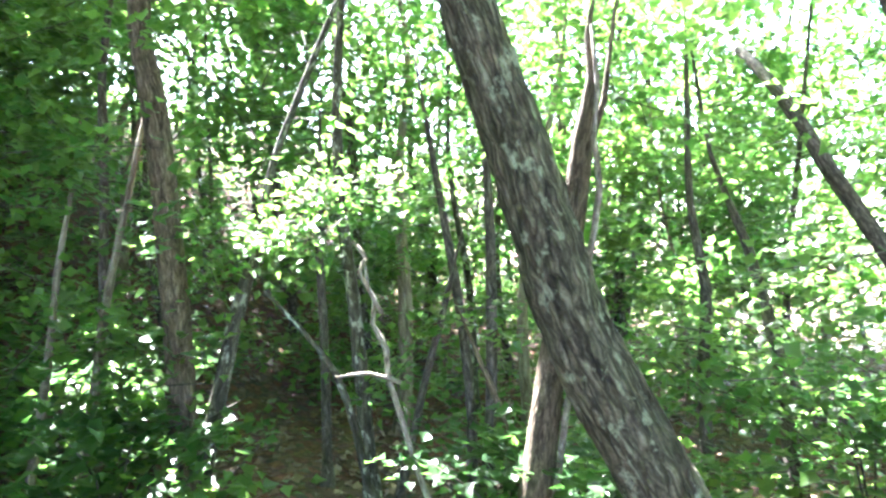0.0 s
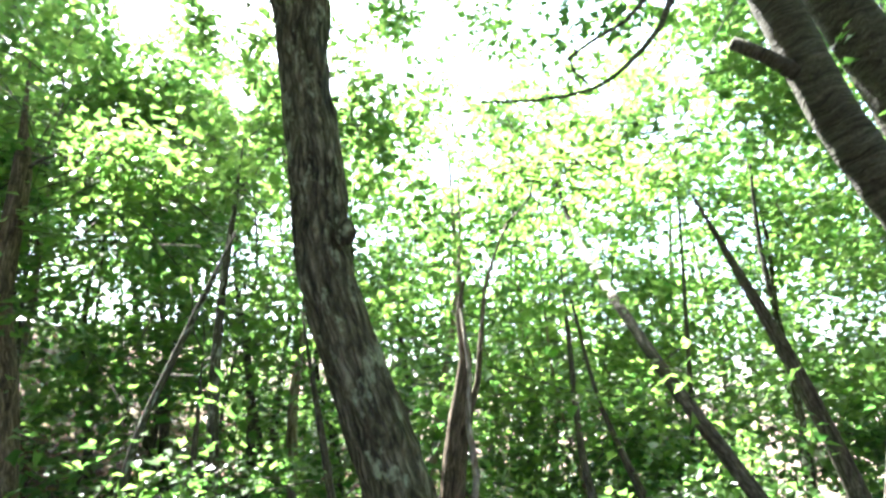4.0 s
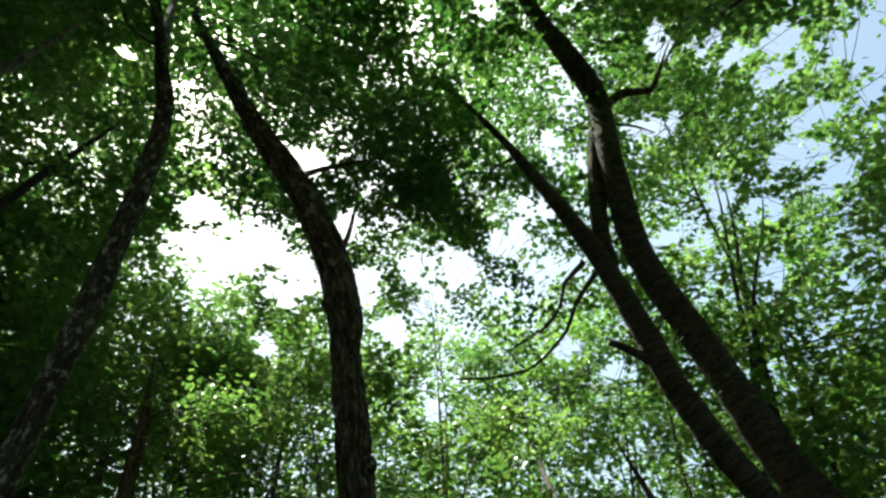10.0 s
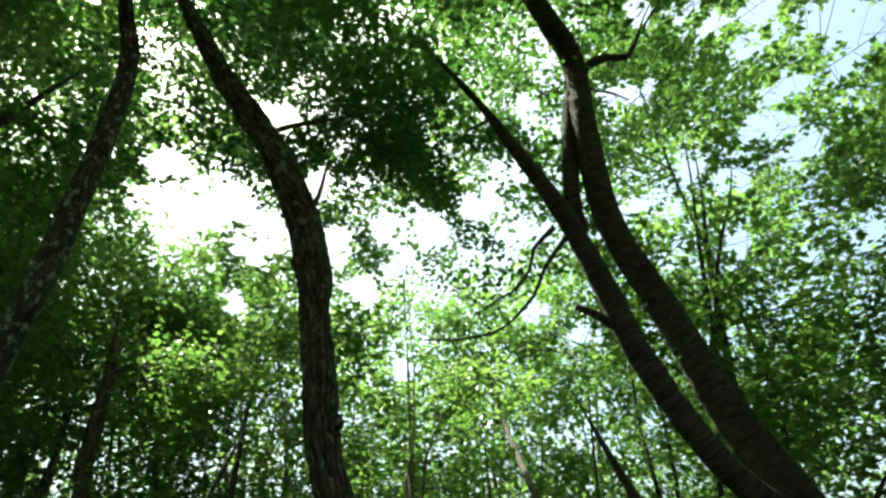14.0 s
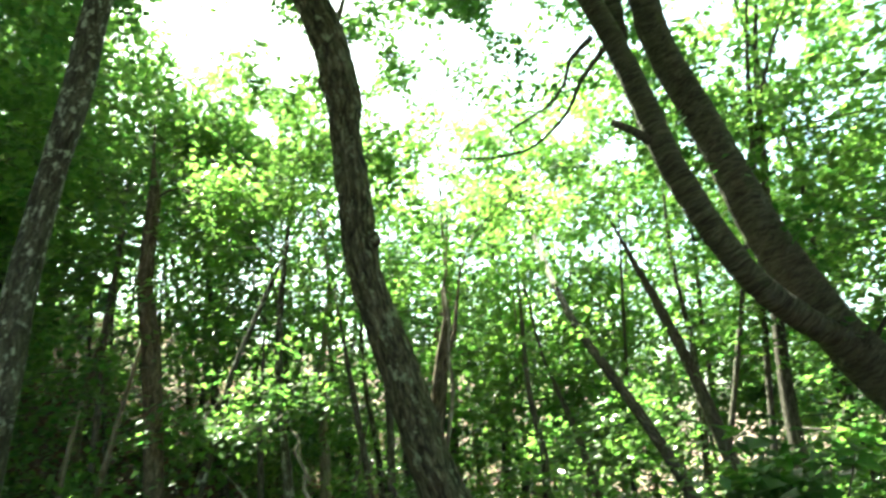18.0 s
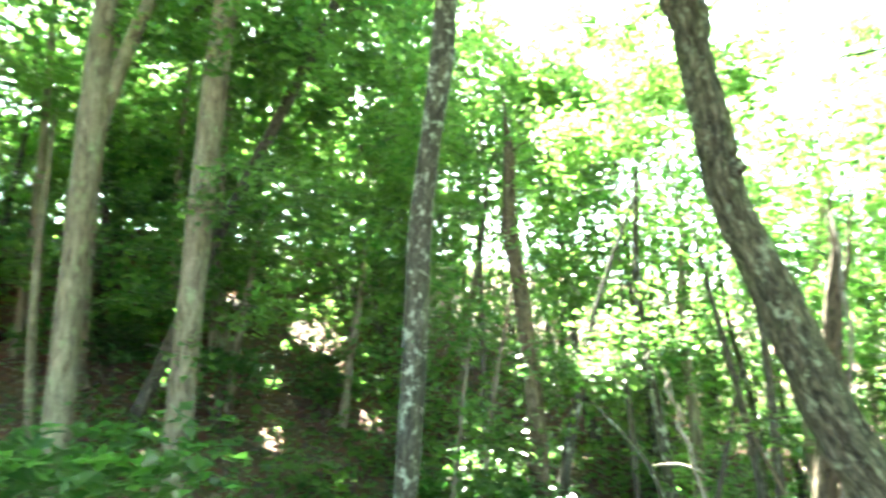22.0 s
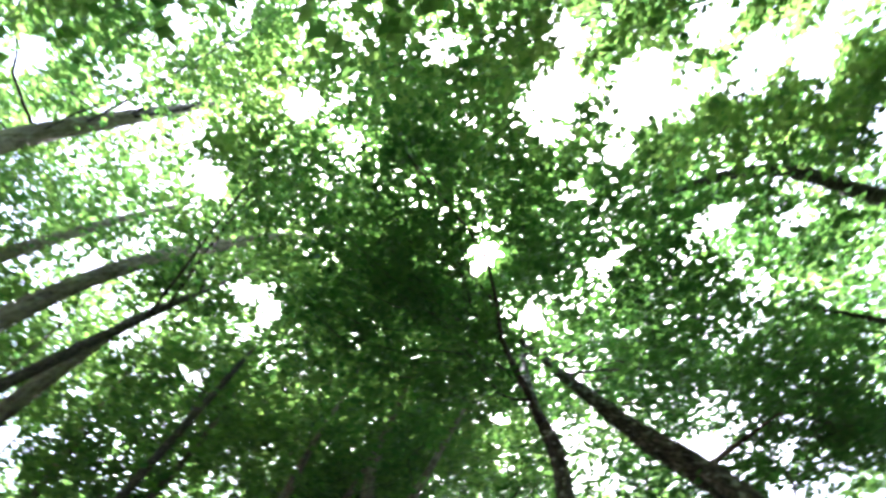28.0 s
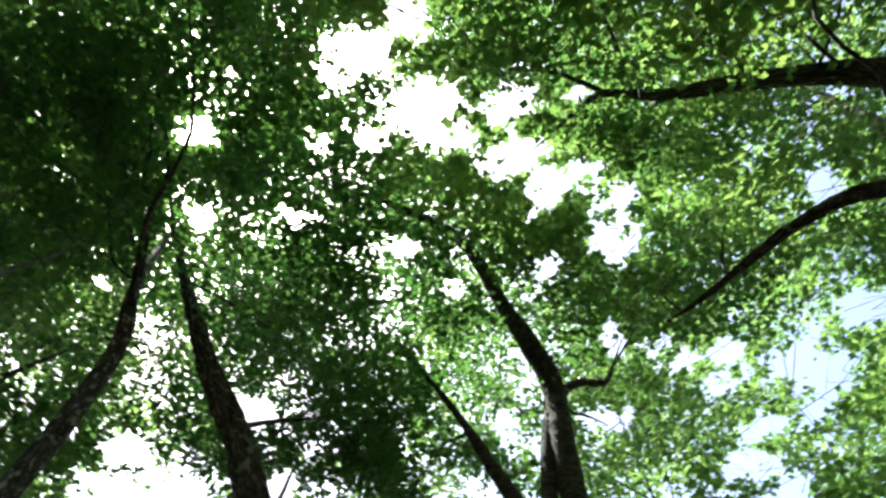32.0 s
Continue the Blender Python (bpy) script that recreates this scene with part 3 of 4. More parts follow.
tree([(-6.40, 2.29, 3.18, 0.061), (-6.33, 2.45, 4.63, 0.062), (-6.23, 2.67, 6.31, 0.058), (-6.08, 2.97, 8.45, 0.047)],
     BARK_TWIG, "slim dark sapling among the foliage", sides=7, name="sapling", group="thin saplings")
tree([(-9.35, 2.60, 2.85, 0.094), (-9.44, 2.28, 4.87, 0.090), (-9.47, 2.14, 6.02, 0.075)],
     BARK_TWIG, "slim dark sapling among the foliage", sides=7, name="sapling", group="thin saplings")
tree([(-9.10, 3.33, 3.44, 0.087), (-9.19, 3.10, 5.05, 0.090), (-9.28, 2.82, 6.96, 0.078)],
     BARK_TWIG, "slim dark sapling among the foliage", sides=7, name="sapling", group="thin saplings")
tree([(-7.52, 1.22, 2.48, 0.087), (-7.57, 0.92, 3.69, 0.083), (-7.60, 0.59, 4.97, 0.073)],
     BARK_TWIG, "slim dark sapling among the foliage", sides=7, name="sapling", group="thin saplings")
tree([(3.72, 5.09, 4.34, 0.026), (3.79, 5.04, 5.11, 0.020), (3.88, 4.97, 5.90, 0.012), (3.92, 4.94, 6.50, 0.004)],
     BARK_TWIG, "slim dark sapling among the foliage", sides=7, name="sapling", group="thin saplings")
tree([(3.73, 5.09, 4.09, 0.024), (3.90, 4.96, 4.86, 0.020), (4.13, 4.77, 5.53, 0.012), (4.24, 4.70, 6.00, 0.004)],
     BARK_TWIG, "slim dark sapling among the foliage", sides=7, name="sapling", group="thin saplings")
tree([(6.20, -0.90, 0.60, 0.200), (6.10, -0.80, 3.00, 0.180), (5.90, -0.60, 5.20, 0.160), (3.89, 0.32, 6.41, 0.128), (3.35, 0.58, 6.79, 0.094), (2.84, 0.87, 7.04, 0.078), (2.39, 1.14, 7.21, 0.055), (1.93, 1.28, 7.35, 0.039), (1.76, 1.46, 7.36, 0.028), (1.56, 1.79, 7.33, 0.014)],
     BARK_FURROWED, "tree whose long dark bough reaches overhead", limbs=[[(1.93, 1.28, 7.35, 0.031), (1.61, 1.25, 7.45, 0.025), (1.30, 1.27, 7.53, 0.019), (0.96, 1.42, 7.56, 0.011)],
     [(5.90, -0.60, 4.60, 0.070), (3.75, 0.93, 5.65, 0.070), (3.33, 1.43, 5.87, 0.050), (3.10, 1.85, 5.88, 0.043), (2.83, 2.34, 5.83, 0.025), (2.64, 2.60, 5.80, 0.013)]], sides=12)

def burl(host, at, size):
    """A rounded knob of bark on a trunk."""
    bm = bmesh.new()
    bmesh.ops.create_icosphere(bm, subdivisions=3, radius=size)
    for v in bm.verts:
        v.co *= 1 + 0.35 * noise.noise(v.co * 14) + 0.15 * noise.noise(v.co * 40)
        v.co.z *= 1.35
    me = bpy.data.meshes.new("burl")
    bm.to_mesh(me)
    bm.free()
    layer = me.attributes.new("bark", "FLOAT_VECTOR", "POINT")
    layer.data.foreach_set("vector", np.array([tuple(v.co) for v in me.vertices], np.float32).ravel())
    me.polygons.foreach_set("use_smooth", [True] * len(me.polygons))
    me.transform(Matrix.Translation(Vector(at) - host.location))
    part("burl", me, BARK_FURROWED, host)


burl(bent_tree, (-0.25, 4.4, 4.2), 0.075)
burl(bent_tree, (0.09, 4.3, 2.9), 0.045)

# ---- young trees farther off ----
OLD_TREES = len(TREES)


def far_trees():
    rng = random.Random(11)
    made = 0
    while made < 110:
        yaw, far = radians(rng.choice((rng.uniform(-62, 112), rng.uniform(-24, 30)))), rng.uniform(7.0, 16)
        x, y = -math.sin(yaw) * far, math.cos(yaw) * far
        if any(np.min(np.hypot(t["line"][:, 0] - x, t["line"][:, 1] - y)) < 0.7 for t in TREES):
            continue
        g = rise(x, y)
        r, tall = rng.uniform(0.025, 0.085), rng.uniform(4.5, 8.5)
        if -40 < math.degrees(yaw) < 30:
            tall = min(tall, 1.6 + far * 0.4 - g)
        lx, ly = rng.uniform(-0.14, 0.14), rng.uniform(-0.1, 0.1)
        nodes = [(x + lx * h + 0.12 * rng.uniform(-1, 1), y + ly * h + 0.1 * rng.uniform(-1, 1), g + h, r * (1 - 0.85 * h / tall)) for h in (0.3, tall * 0.25, tall * 0.5, tall * 0.75, tall)]
        tree(nodes, rng.choice((BARK_PALE, BARK_MOTTLED, BARK_TWIG)), "slender young tree with grey bark on the bank", sides=6, rough=0.05, group="young trees on the bank", name="young_tree")
        made += 1
    # slender grey trees up the bank
    for k in range(13):
        yaw, far = radians(44 + 4.2 * k + rng.uniform(-1.5, 1.5)), rng.uniform(7.0, 10.5)
        x, y = -math.sin(yaw) * far, math.cos(yaw) * far
        g, r, lx = rise(x, y), rng.uniform(0.035, 0.075), rng.uniform(-0.06, 0.06)
        nodes = [(x + lx * h + 0.08 * rng.uniform(-1, 1), y + 0.08 * rng.uniform(-1, 1), g + h, r * (1 - 0.08 * h)) for h in (0.3, 2.5, 5, 7.5, 10)]
        tree(nodes, BARK_PALE, "slender pale grey tree on the bank", sides=8, rough=0.06, group="slender trees on the bank")
    # unseen trees added behind the camera to keep sky light off the trunks
    for k in range(16):
        yaw, far = radians(rng.uniform(125, 290)), rng.uniform(5, 12)
        x, y = -math.sin(yaw) * far, math.cos(yaw) * far
        g, r = rise(x, y), rng.uniform(0.08, 0.18)
        nodes = [(x + rng.uniform(-0.2, 0.2), y + rng.uniform(-0.2, 0.2), g + h, r * (1 - 0.08 * h)) for h in (0.4, 3, 6, 9, 11)]
        tree(nodes, BARK_PALE, "unseen tall grey-barked tree added behind the camera to block light", sides=8, rough=0.05)


far_trees()

# ---- crowns ----
# Openings in the canopy, where the sky stands free: bearing, height angle, half width, half height (degrees).
OVER_CLEARING = [
    (-24.7, 22.4, 1.7, 1.4), (-20.6, 25.9, 1.6, 1.4), (-19.2, 38.3, 2.1, 1.3), (-15.8, 35.7, 2.7, 1.4), (-10.6, 33.5, 2.3, 2.0), (-7.2, 21.1, 1.1, 1.1),
    (-7.0, 30.1, 2.4, 1.7), (-6.0, 33.5, 2.2, 1.5), (-3.2, 28.2, 1.9, 1.3), (-0.2, 32.2, 2.3, 1.9), (2.2, 37.4, 2.0, 2.0), (8.0, 32.3, 3.2, 2.3),
    (9.1, 26.5, 1.4, 1.2), (11.6, 34.6, 6.0, 2.6), (13.2, 32.9, 4.4, 1.6), (16.7, 34.1, 4.2, 1.8), (17.4, 36.8, 2.8, 1.4), (24.0, 36.7, 1.6, 0.8)]
OVER_BANK = [
    (70.3, 26.1, 1.0, 1.3), (75.2, 38.8, 1.3, 0.9), (77.0, 30.6, 1.0, 0.9), (77.7, 33.8, 1.1, 1.1), (81.2, 25.6, 1.2, 1.5), (81.8, 35.5, 1.3, 1.4),
    (85.2, 26.5, 1.0, 1.6), (85.7, 31.2, 1.2, 1.5), (91.0, 37.1, 1.2, 1.0), (63.6, 51.3, 2.4, 1.1), (67.2, 51.7, 2.3, 1.2), (67.3, 43.8, 2.0, 1.2),
    (81.4, 67.5, 3.4, 1.5), (82.5, 57.6, 3.3, 1.3), (83.4, 46.4, 2.1, 0.9), (99.2, 50.5, 1.9, 0.9), (101.0, 57.3, 3.0, 1.4), (105.4, 63.0, 3.3, 1.5), (106.7, 52.0, 2.0, 1.2)]
BESIDE_STEMS = [
    (-63.3, 42.6, 2.9, 2.1), (-56.7, 39.8, 3.3, 1.6), (-54.4, 41.8, 3.6, 1.4), (-53.7, 37.9, 2.2, 1.0), (-49.4, 44.6, 2.2, 1.2), (-49.3, 38.2, 3.1, 1.5),
    (-48.1, 33.4, 2.4, 1.5), (-47.7, 42.3, 3.0, 1.2), (-46.0, 36.2, 2.7, 1.3), (-45.3, 25.4, 1.2, 0.9), (-44.8, 45.2, 3.0, 1.2), (-42.9, 47.4, 3.2, 1.2),
    (-41.3, 33.1, 2.2, 1.2), (-40.5, 27.7, 1.7, 1.2), (-38.4, 35.0, 2.1, 1.0), (-38.0, 48.4, 2.5, 2.2), (-35.2, 32.5, 1.9, 1.3), (-34.3, 42.8, 3.0, 1.4),
    (-32.7, 33.2, 1.9, 0.9), (-22.4, 43.7, 2.0, 1.1), (8.2, 43.1, 3.6, 1.7), (29.5, 47.3, 1.2, 0.6)]
OVERHEAD = [
    (-70.0, 50.7, 2.6, 1.5), (-51.0, 69.3, 3.5, 0.9), (-46.6, 60.2, 4.9, 1.6), (-44.1, 57.0, 4.8, 2.4), (-42.4, 63.2, 5.6, 2.1), (-35.3, 63.4, 6.8, 2.6),
    (-34.4, 70.9, 8.2, 2.0), (-32.7, 56.2, 3.3, 1.4), (-30.8, 66.9, 10.3, 2.2), (-17.1, 69.2, 9.2, 2.2), (-16.2, 55.7, 2.6, 1.0), (-7.5, 72.6, 14.9, 3.2),
    (-6.8, 59.5, 4.6, 1.1), (-0.2, 78.9, 12.3, 3.0), (2.1, 68.9, 6.7, 1.8), (11.2, 59.8, 3.6, 0.9), (12.3, 66.4, 3.6, 1.0), (13.4, 75.0, 16.0, 2.8),
    (16.9, 72.6, 8.0, 1.8), (24.4, 56.0, 2.2, 1.0), (33.4, 61.3, 3.4, 1.6), (57.4, 78.9, 9.9, 1.9)]
OPENINGS = OVER_CLEARING + OVER_BANK + BESIDE_STEMS + OVERHEAD
# Where a shaft of sun comes down through the leaves: a point that it strikes and its radius.
SHAFTS = [(2.22, 4.06, 3.40, 0.16), (2.31, 4.05, 3.22, 0.16), (2.40, 4.05, 3.05, 0.16), (2.51, 4.05, 2.86, 0.16), (2.62, 4.05, 2.68, 0.18), (2.75, 4.06, 2.54, 0.18), (2.87, 4.07, 2.42, 0.18), (3.00, 4.09, 2.32, 0.18),
          (-2.12, 5.61, 0.74, 0.2), (-1.68, 5.76, 1.16, 0.15), (-2.3, 5.55, 1.1, 0.15), (-0.95, 5.13, 1.75, 0.2), (-0.5, 5.08, 1.95, 0.22), (-0.44, 5.07, 1.52, 0.1), (-0.35, 5.06, 1.19, 0.1), (-1.01, 5.46, 2.1, 0.12),
          (-0.84, 5.49, 2.55, 0.12), (-1.62, 5.15, 1.85, 0.1), (0.64, 4.66, 2.2, 0.12), (0.7, 4.7, 1.7, 0.12), (0.42, 4.73, 0.73, 0.12),
          (1.63, 4.45, 6.91, 0.4), (-1.15, 5.15, 3.62, 0.25),
          (1.13, 4.91, 3.53, 0.3), (1.41, 4.88, 3.39, 0.3), (-5.75, 8.18, 2.65, 0.3), (-1.12, 5.39, 3.67, 0.25), (-0.51, 5.18, 0.96, 0.12)]
# Sun on the young trees beyond the twin stems.
SHAFTS += [(2.5, 5.7, 1.5, 0.38), (3.3, 5.6, 2.0, 0.4), (2.0, 6.2, 1.3, 0.35), (4.0, 5.4, 1.6, 0.4), (3.0, 6.4, 2.3, 0.38)]
# Sun flecks on the bank.
SHAFTS += [(-8.2, 4.22, 2.21, 0.03), (-7.7, 3.23, 1.62, 0.05), (-6.81, 2.65, 1.01, 0.03), (-7.1, 6.57, 2.48, 0.03), (-6.92, 7.61, 2.76, 0.03), (-5.53, 7.85, 2.14, 0.035),
           (-3.96, 6.76, 1.01, 0.06), (-4.46, 5.57, 0.86, 0.05), (-5.0, 4.42, 0.74, 0.04), (-4.89, 7.62, 1.73, 0.05), (-10.56, 2.37, 2.76, 0.07), (-10.2, 2.9, 2.8, 0.05), (-10.61, 4.87, 3.67, 0.07), (-8.81, 5.9, 3.11, 0.06)]


def free_sky(bearing, height):
    """How far each direction lies inside an opening: below 1 is inside."""
    near = np.full(len(bearing), 9.0)
    for b, h, wide, tall in OPENINGS:
        near = np.minimum(near, ((bearing - b) / wide) ** 2 + ((height - h) / tall) ** 2)
    for i in np.where(near < 2.8)[0]:
        q = Vector((bearing[i] * 0.5 * math.cos(radians(height[i])), height[i] * 0.5, 0.3))
        near[i] += 0.95 * noise.noise(q) + 0.95 * noise.noise(q * 2.7)
    return near


# Foliage by region: bearing from and to, height angle from and to, level distance (or height above the ground, overhead)
# from and to, sprays, leaf size, and how strongly it gathers in clumps.
REGIONS = [
    (-38, 24, -10, 24, 5.2, 8.0, 700, 0.85, 0.7, False),
    (-38, 24, 22, 47, 5.6, 8.5, 1300, 0.9, 0.75, False),
    (-50, 34, -8, 9, 13.0, 15.5, 600, 1.7, 0.45, False),
    (-38, 26, -6, 27, 8.0, 14.0, 3900, 1.15, 0.65, False),
    (8, 46, 6, 28, 5.6, 8.5, 430, 0.95, 0.6, False),
    (-20, 8, 33, 50, 5.0, 7.0, 560, 0.85, 0.6, False),
    (20, 64, 28, 50, 6.2, 10.0, 720, 1.05, 0.65, False),
    (38, 80, 40, 57, 6.5, 11.0, 250, 1.1, 0.6, False),
    (24, 112, 3, 13, 7.5, 15.0, 420, 1.15, 0.6, False),
    (24, 84, 10, 26, 9.0, 15.0, 1500, 1.2, 0.5, False),
    (24, 112, 10, 47, 6.8, 13.5, 2900, 1.2, 0.5, False),
    (-90, -36, -12, 47, 5.8, 10.0, 2700, 1.0, 0.7, False),
    (-90, -32, 9, 46, 10.0, 15.0, 1300, 1.6, 0.5, False),
    (-100, 58, 45, 90, 6.6, 9.8, 1800, 0.95, 0.75, True),
    (-100, 62, 43, 90, 10.5, 14.0, 1500, 1.4, 0.6, True),
    (33, 54, 30, 42, 7.0, 10.0, 320, 1.1, 0.5, False),
    (-76, -34, 45, 66, 7.0, 11.0, 420, 1.0, 0.65, True),
    (58, 112, 45, 80, 8.5, 14.0, 950, 1.1, 0.65, True),
    # Unseen canopy behind the camera, added to block sky light from the trunks.
    (112, 262, 35, 90, 6.0, 11.0, 1300, 1.8, 0.5, True),
    (48, 112, 32, 62, 7.5, 12.0, 560, 1.1, 0.7, False),
    (20, 112, 13, 26, 9.0, 12.0, 900, 2.0, 0.5, True),
    (20, 112, 24, 40, 8.0, 10.5, 700, 1.7, 0.5, True),
    (0, 60, 43, 68, 6.5, 10.5, 300, 0.95, 0.7, True),
    (12, 76, 36, 60, 8.8, 13.0, 1080, 1.25, 0.72, True),
    (2, 28, 20, 31, 8.0, 13.0, 520, 1.15, 0.5, False),
    (26, 80, 7, 24, 10.5, 15.5, 1500, 1.7, 0.4, False),
]


def canopy():
    rng = np.random.default_rng(5)
    places, sizes = [], []
    for y0, y1, e0, e1, near, far, count, size, gather, overhead in REGIONS:
        n = count * 4
        yaw = np.radians(rng.uniform(y0, y1, n))
        el = np.arcsin(rng.uniform(math.sin(radians(e0)), math.sin(radians(e1)), n))
        yaw, el = yaw + np.radians(rng.normal(0, 3.0, n)), np.minimum(el + np.radians(rng.normal(0, 2.6, n)), 1.55)
        deg_y, deg_e = np.degrees(yaw), np.degrees(el)
        d = near + (far - near) * rng.uniform(0, 1, n) ** 1.2
        if overhead:
            reach = (d - 1.6) / np.sin(el)
        else:
            bend = np.cos(np.radians(np.clip(deg_y + 6, -42, 30))) if near < 5 else 1.0
            reach = np.minimum(d / bend / np.cos(el), 15.5)
        at = np.stack([-np.sin(yaw) * np.cos(el) * reach, np.cos(yaw) * np.cos(el) * reach, 1.6 + np.sin(el) * reach], 1)
        ok = at[:, 2] > np.array([rise(x, y) for x, y, _ in at]) + 0.3
        clump = np.array([noise.noise(Vector(p * 0.62)) + 0.55 * noise.noise(Vector(p * 1.7)) for p in at])
        ok &= clump > rng.uniform(-0.45, gather, n)
        heart = at[ok][:count // 4]
        flat = np.repeat(heart, 4, 0)
        at = flat + rng.normal(0, 0.3 * size, flat.shape) * (1, 1, 0.55)
        places.append(at)
        sizes.append(np.full(len(at), size))
    # sprays that hang in the shafts of sun
    for x, y, z, wide in SHAFTS:
        if wide >= 0.2 and x < 2:
            k = 16
            places.append(np.array((x, y, z)) + rng.normal(0, wide * 0.6, (k, 3)) * (1, 1, 0.35) - np.array(TO_SUN) * 0.05)
            sizes.append(np.full(k, 0.58))
    # unseen leaves added behind the camera, sparser, to darken the trunk fronts
    m = 1500
    yaw2, far2 = np.radians(rng.uniform(122, 252, m)), rng.uniform(2.0, 11, m)
    places.append(np.stack([-np.sin(yaw2) * far2, np.cos(yaw2) * far2, np.maximum(rng.uniform(1.5, 11, m), 9.5 - 1.4 * far2)], 1))
    sizes.append(np.full(m, 2.0))
    return np.vstack(places), np.concatenate(sizes)


def in_front(out, stems):
    """Which leaves would hang below a high bough, where the boughs stand bare."""
    far = np.linalg.norm(out, axis=1)
    found = np.zeros(len(out), bool)
    lofty = np.where(out[:, 2] > 0.55 * far)[0]
    if len(lofty) == 0:
        return found
    ahead, hit = out[lofty] / far[lofty, None], np.zeros(len(lofty), bool)
    for x, y, z, r in stems:
        d = np.array((x, y, z)) - np.array(STAND)
        reach = np.linalg.norm(d)
        hit |= (far[lofty] < reach + 0.1) & (ahead @ (d / reach) > 1 - 0.5 * ((r + 0.05) / reach) ** 2)
    found[lofty] = hit
    return found


def grow_crowns():
    rng = np.random.default_rng(9)
    at, scale = canopy()
    grows = [t for t in TREES if t["grow"]]
    high = np.vstack([t["line"] for t in TREES[:OLD_TREES]])
    high = high[(high[:, 2] > 5.2) & (high[:, 3] > 0.02)]
    best, owner, foot = np.full(len(at), 1e9), np.zeros(len(at), int), np.zeros((len(at), 4))
    for k, t in enumerate(grows):
        line = t["line"]
        d = np.linalg.norm((at[:, None, :] - line[None, :, :3]) * (1, 1, 0.8), axis=2) + 0.6 * (at[:, None, 2] < line[None, :, 2])
        i = d.argmin(1)
        near = d[np.arange(len(at)), i]
        take = near < best
        best[take], owner[take], foot[take] = near[take], k, line[i[take]]
    for k, t in enumerate(grows):
        mine = np.where(owner == k)[0]
        if len(mine) == 0:
            continue
        p = at[mine]
        m = len(p)
        out = p - foot[mine, :3]
        out[:, 2] *= 0.25
        out += rng.normal(0, 0.45, (m, 3)) * (1, 1, 0.35)
        out /= np.linalg.norm(out, axis=1)[:, None] + 1e-9
        span = rng.uniform(0.3, 0.62, m) * scale[mine]
        start = p - out * span[:, None] * 0.5
        end = p + out * span[:, None] * 0.5 - np.array((0, 0, 0.06))
        per = 26
        f = np.tile(np.linspace(0.05, 1.0, per), m) + rng.normal(0, 0.03, m * per)
        rows = np.repeat(np.arange(m), per)
        base = start[rows] + (end - start)[rows] * f[:, None]
        up = np.array((0, 0, 1.0)) + rng.normal(0, 0.3, (m, 3))
        up = up[rows] + rng.normal(0, 0.34, (m * per, 3))
        lateral = np.cross(up, out[rows])
        lateral /= np.linalg.norm(lateral, axis=1)[:, None] + 1e-9
        sign = np.where(np.arange(m * per) % 2 == 0, 1.0, -1.0)[:, None]
        along = lateral * sign + out[rows] * rng.uniform(0.2, 1.0, (m * per, 1)) + rng.normal(0, 0.25, (m * per, 3))
        base = base + along * rng.uniform(0.0, 0.16, (m * per, 1)) + rng.normal(0, 0.035, (m * per, 3))
        look_out = base - np.array(STAND)
        level = np.hypot(look_out[:, 0], look_out[:, 1])
        keep = free_sky(np.degrees(np.arctan2(-look_out[:, 0], look_out[:, 1])), np.degrees(np.arctan2(look_out[:, 2], level))) > rng.uniform(0.5, 1.3, m * per)
        for sx, sy, sz, wide in SHAFTS:
            off = base + along * 0.05 - np.array((sx, sy, sz))
            ahead = off @ np.array(TO_SUN)
            keep &= ~((ahead > (0.35 if wide >= 0.2 else 0.1)) & (np.linalg.norm(off - ahead[:, None] * np.array(TO_SUN), axis=1) < wide + 0.1))
        keep &= ~((rng.uniform(0, 1, m * per) < 0.8) & in_front(look_out, high))
        size = rng.uniform(0.055, 0.11, m * per) * scale[mine][rows]
        if keep.sum() < 12:
            continue
        me = leaf_mesh("crown", base[keep], along[keep], up[keep], size[keep])
        me.transform(t["inv"])
        part("crown", me, t["crown"], t["root"], "green summer leaves in layered sprays")
        tip = end - np.array(STAND)
        bare = free_sky(np.degrees(np.arctan2(-tip[:, 0], tip[:, 1])), np.degrees(np.arctan2(tip[:, 2], np.hypot(tip[:, 0], tip[:, 1])))) > 1.0
        for sx, sy, sz, wide in SHAFTS:
            off = (start + end) / 2 - np.array((sx, sy, sz))
            ahead = off @ np.array(TO_SUN)
            bare &= ~((ahead > 0.1) & (np.linalg.norm(off - ahead[:, None] * np.array(TO_SUN), axis=1) < wide + 0.15))
        tw = twig_mesh("brushwood", (start - out * 0.15)[bare], end[bare], 0.005)
        tw.transform(t["inv"])
        part("brushwood", tw, BARK_TWIG, t["root"])["kind"] = "stuff"
        # branches from the stem to the groups of sprays
        cells = {}
        for i, q in zip(mine, p):
            cells.setdefault(tuple(np.floor(q / 1.25).astype(int)), []).append(i)
        for key, ids in sorted(cells.items()):
            if len(ids) < 8 or rng.uniform() < 0.45:
                continue
            goal = at[ids].mean(0)
            j = ids[int(np.argmin(np.linalg.norm(at[ids] - goal, axis=1)))]
            f0 = foot[j]
            off = goal - np.array(STAND)
            if free_sky(np.array([math.degrees(math.atan2(-off[0], off[1]))]), np.array([math.degrees(math.atan2(off[2], math.hypot(off[0], off[1])))]))[0] < 1.6:
                continue
            gap = np.linalg.norm(goal - f0[:3])
            if gap < 0.5 or gap > 4.5:
                continue
            r = min(0.5 * f0[3] + 0.004, 0.008 + 0.007 * gap)
            mid = (f0[:3] + goal) / 2 + rng.normal(0, 0.12, 3) + np.array((0, 0, 0.12 * gap))
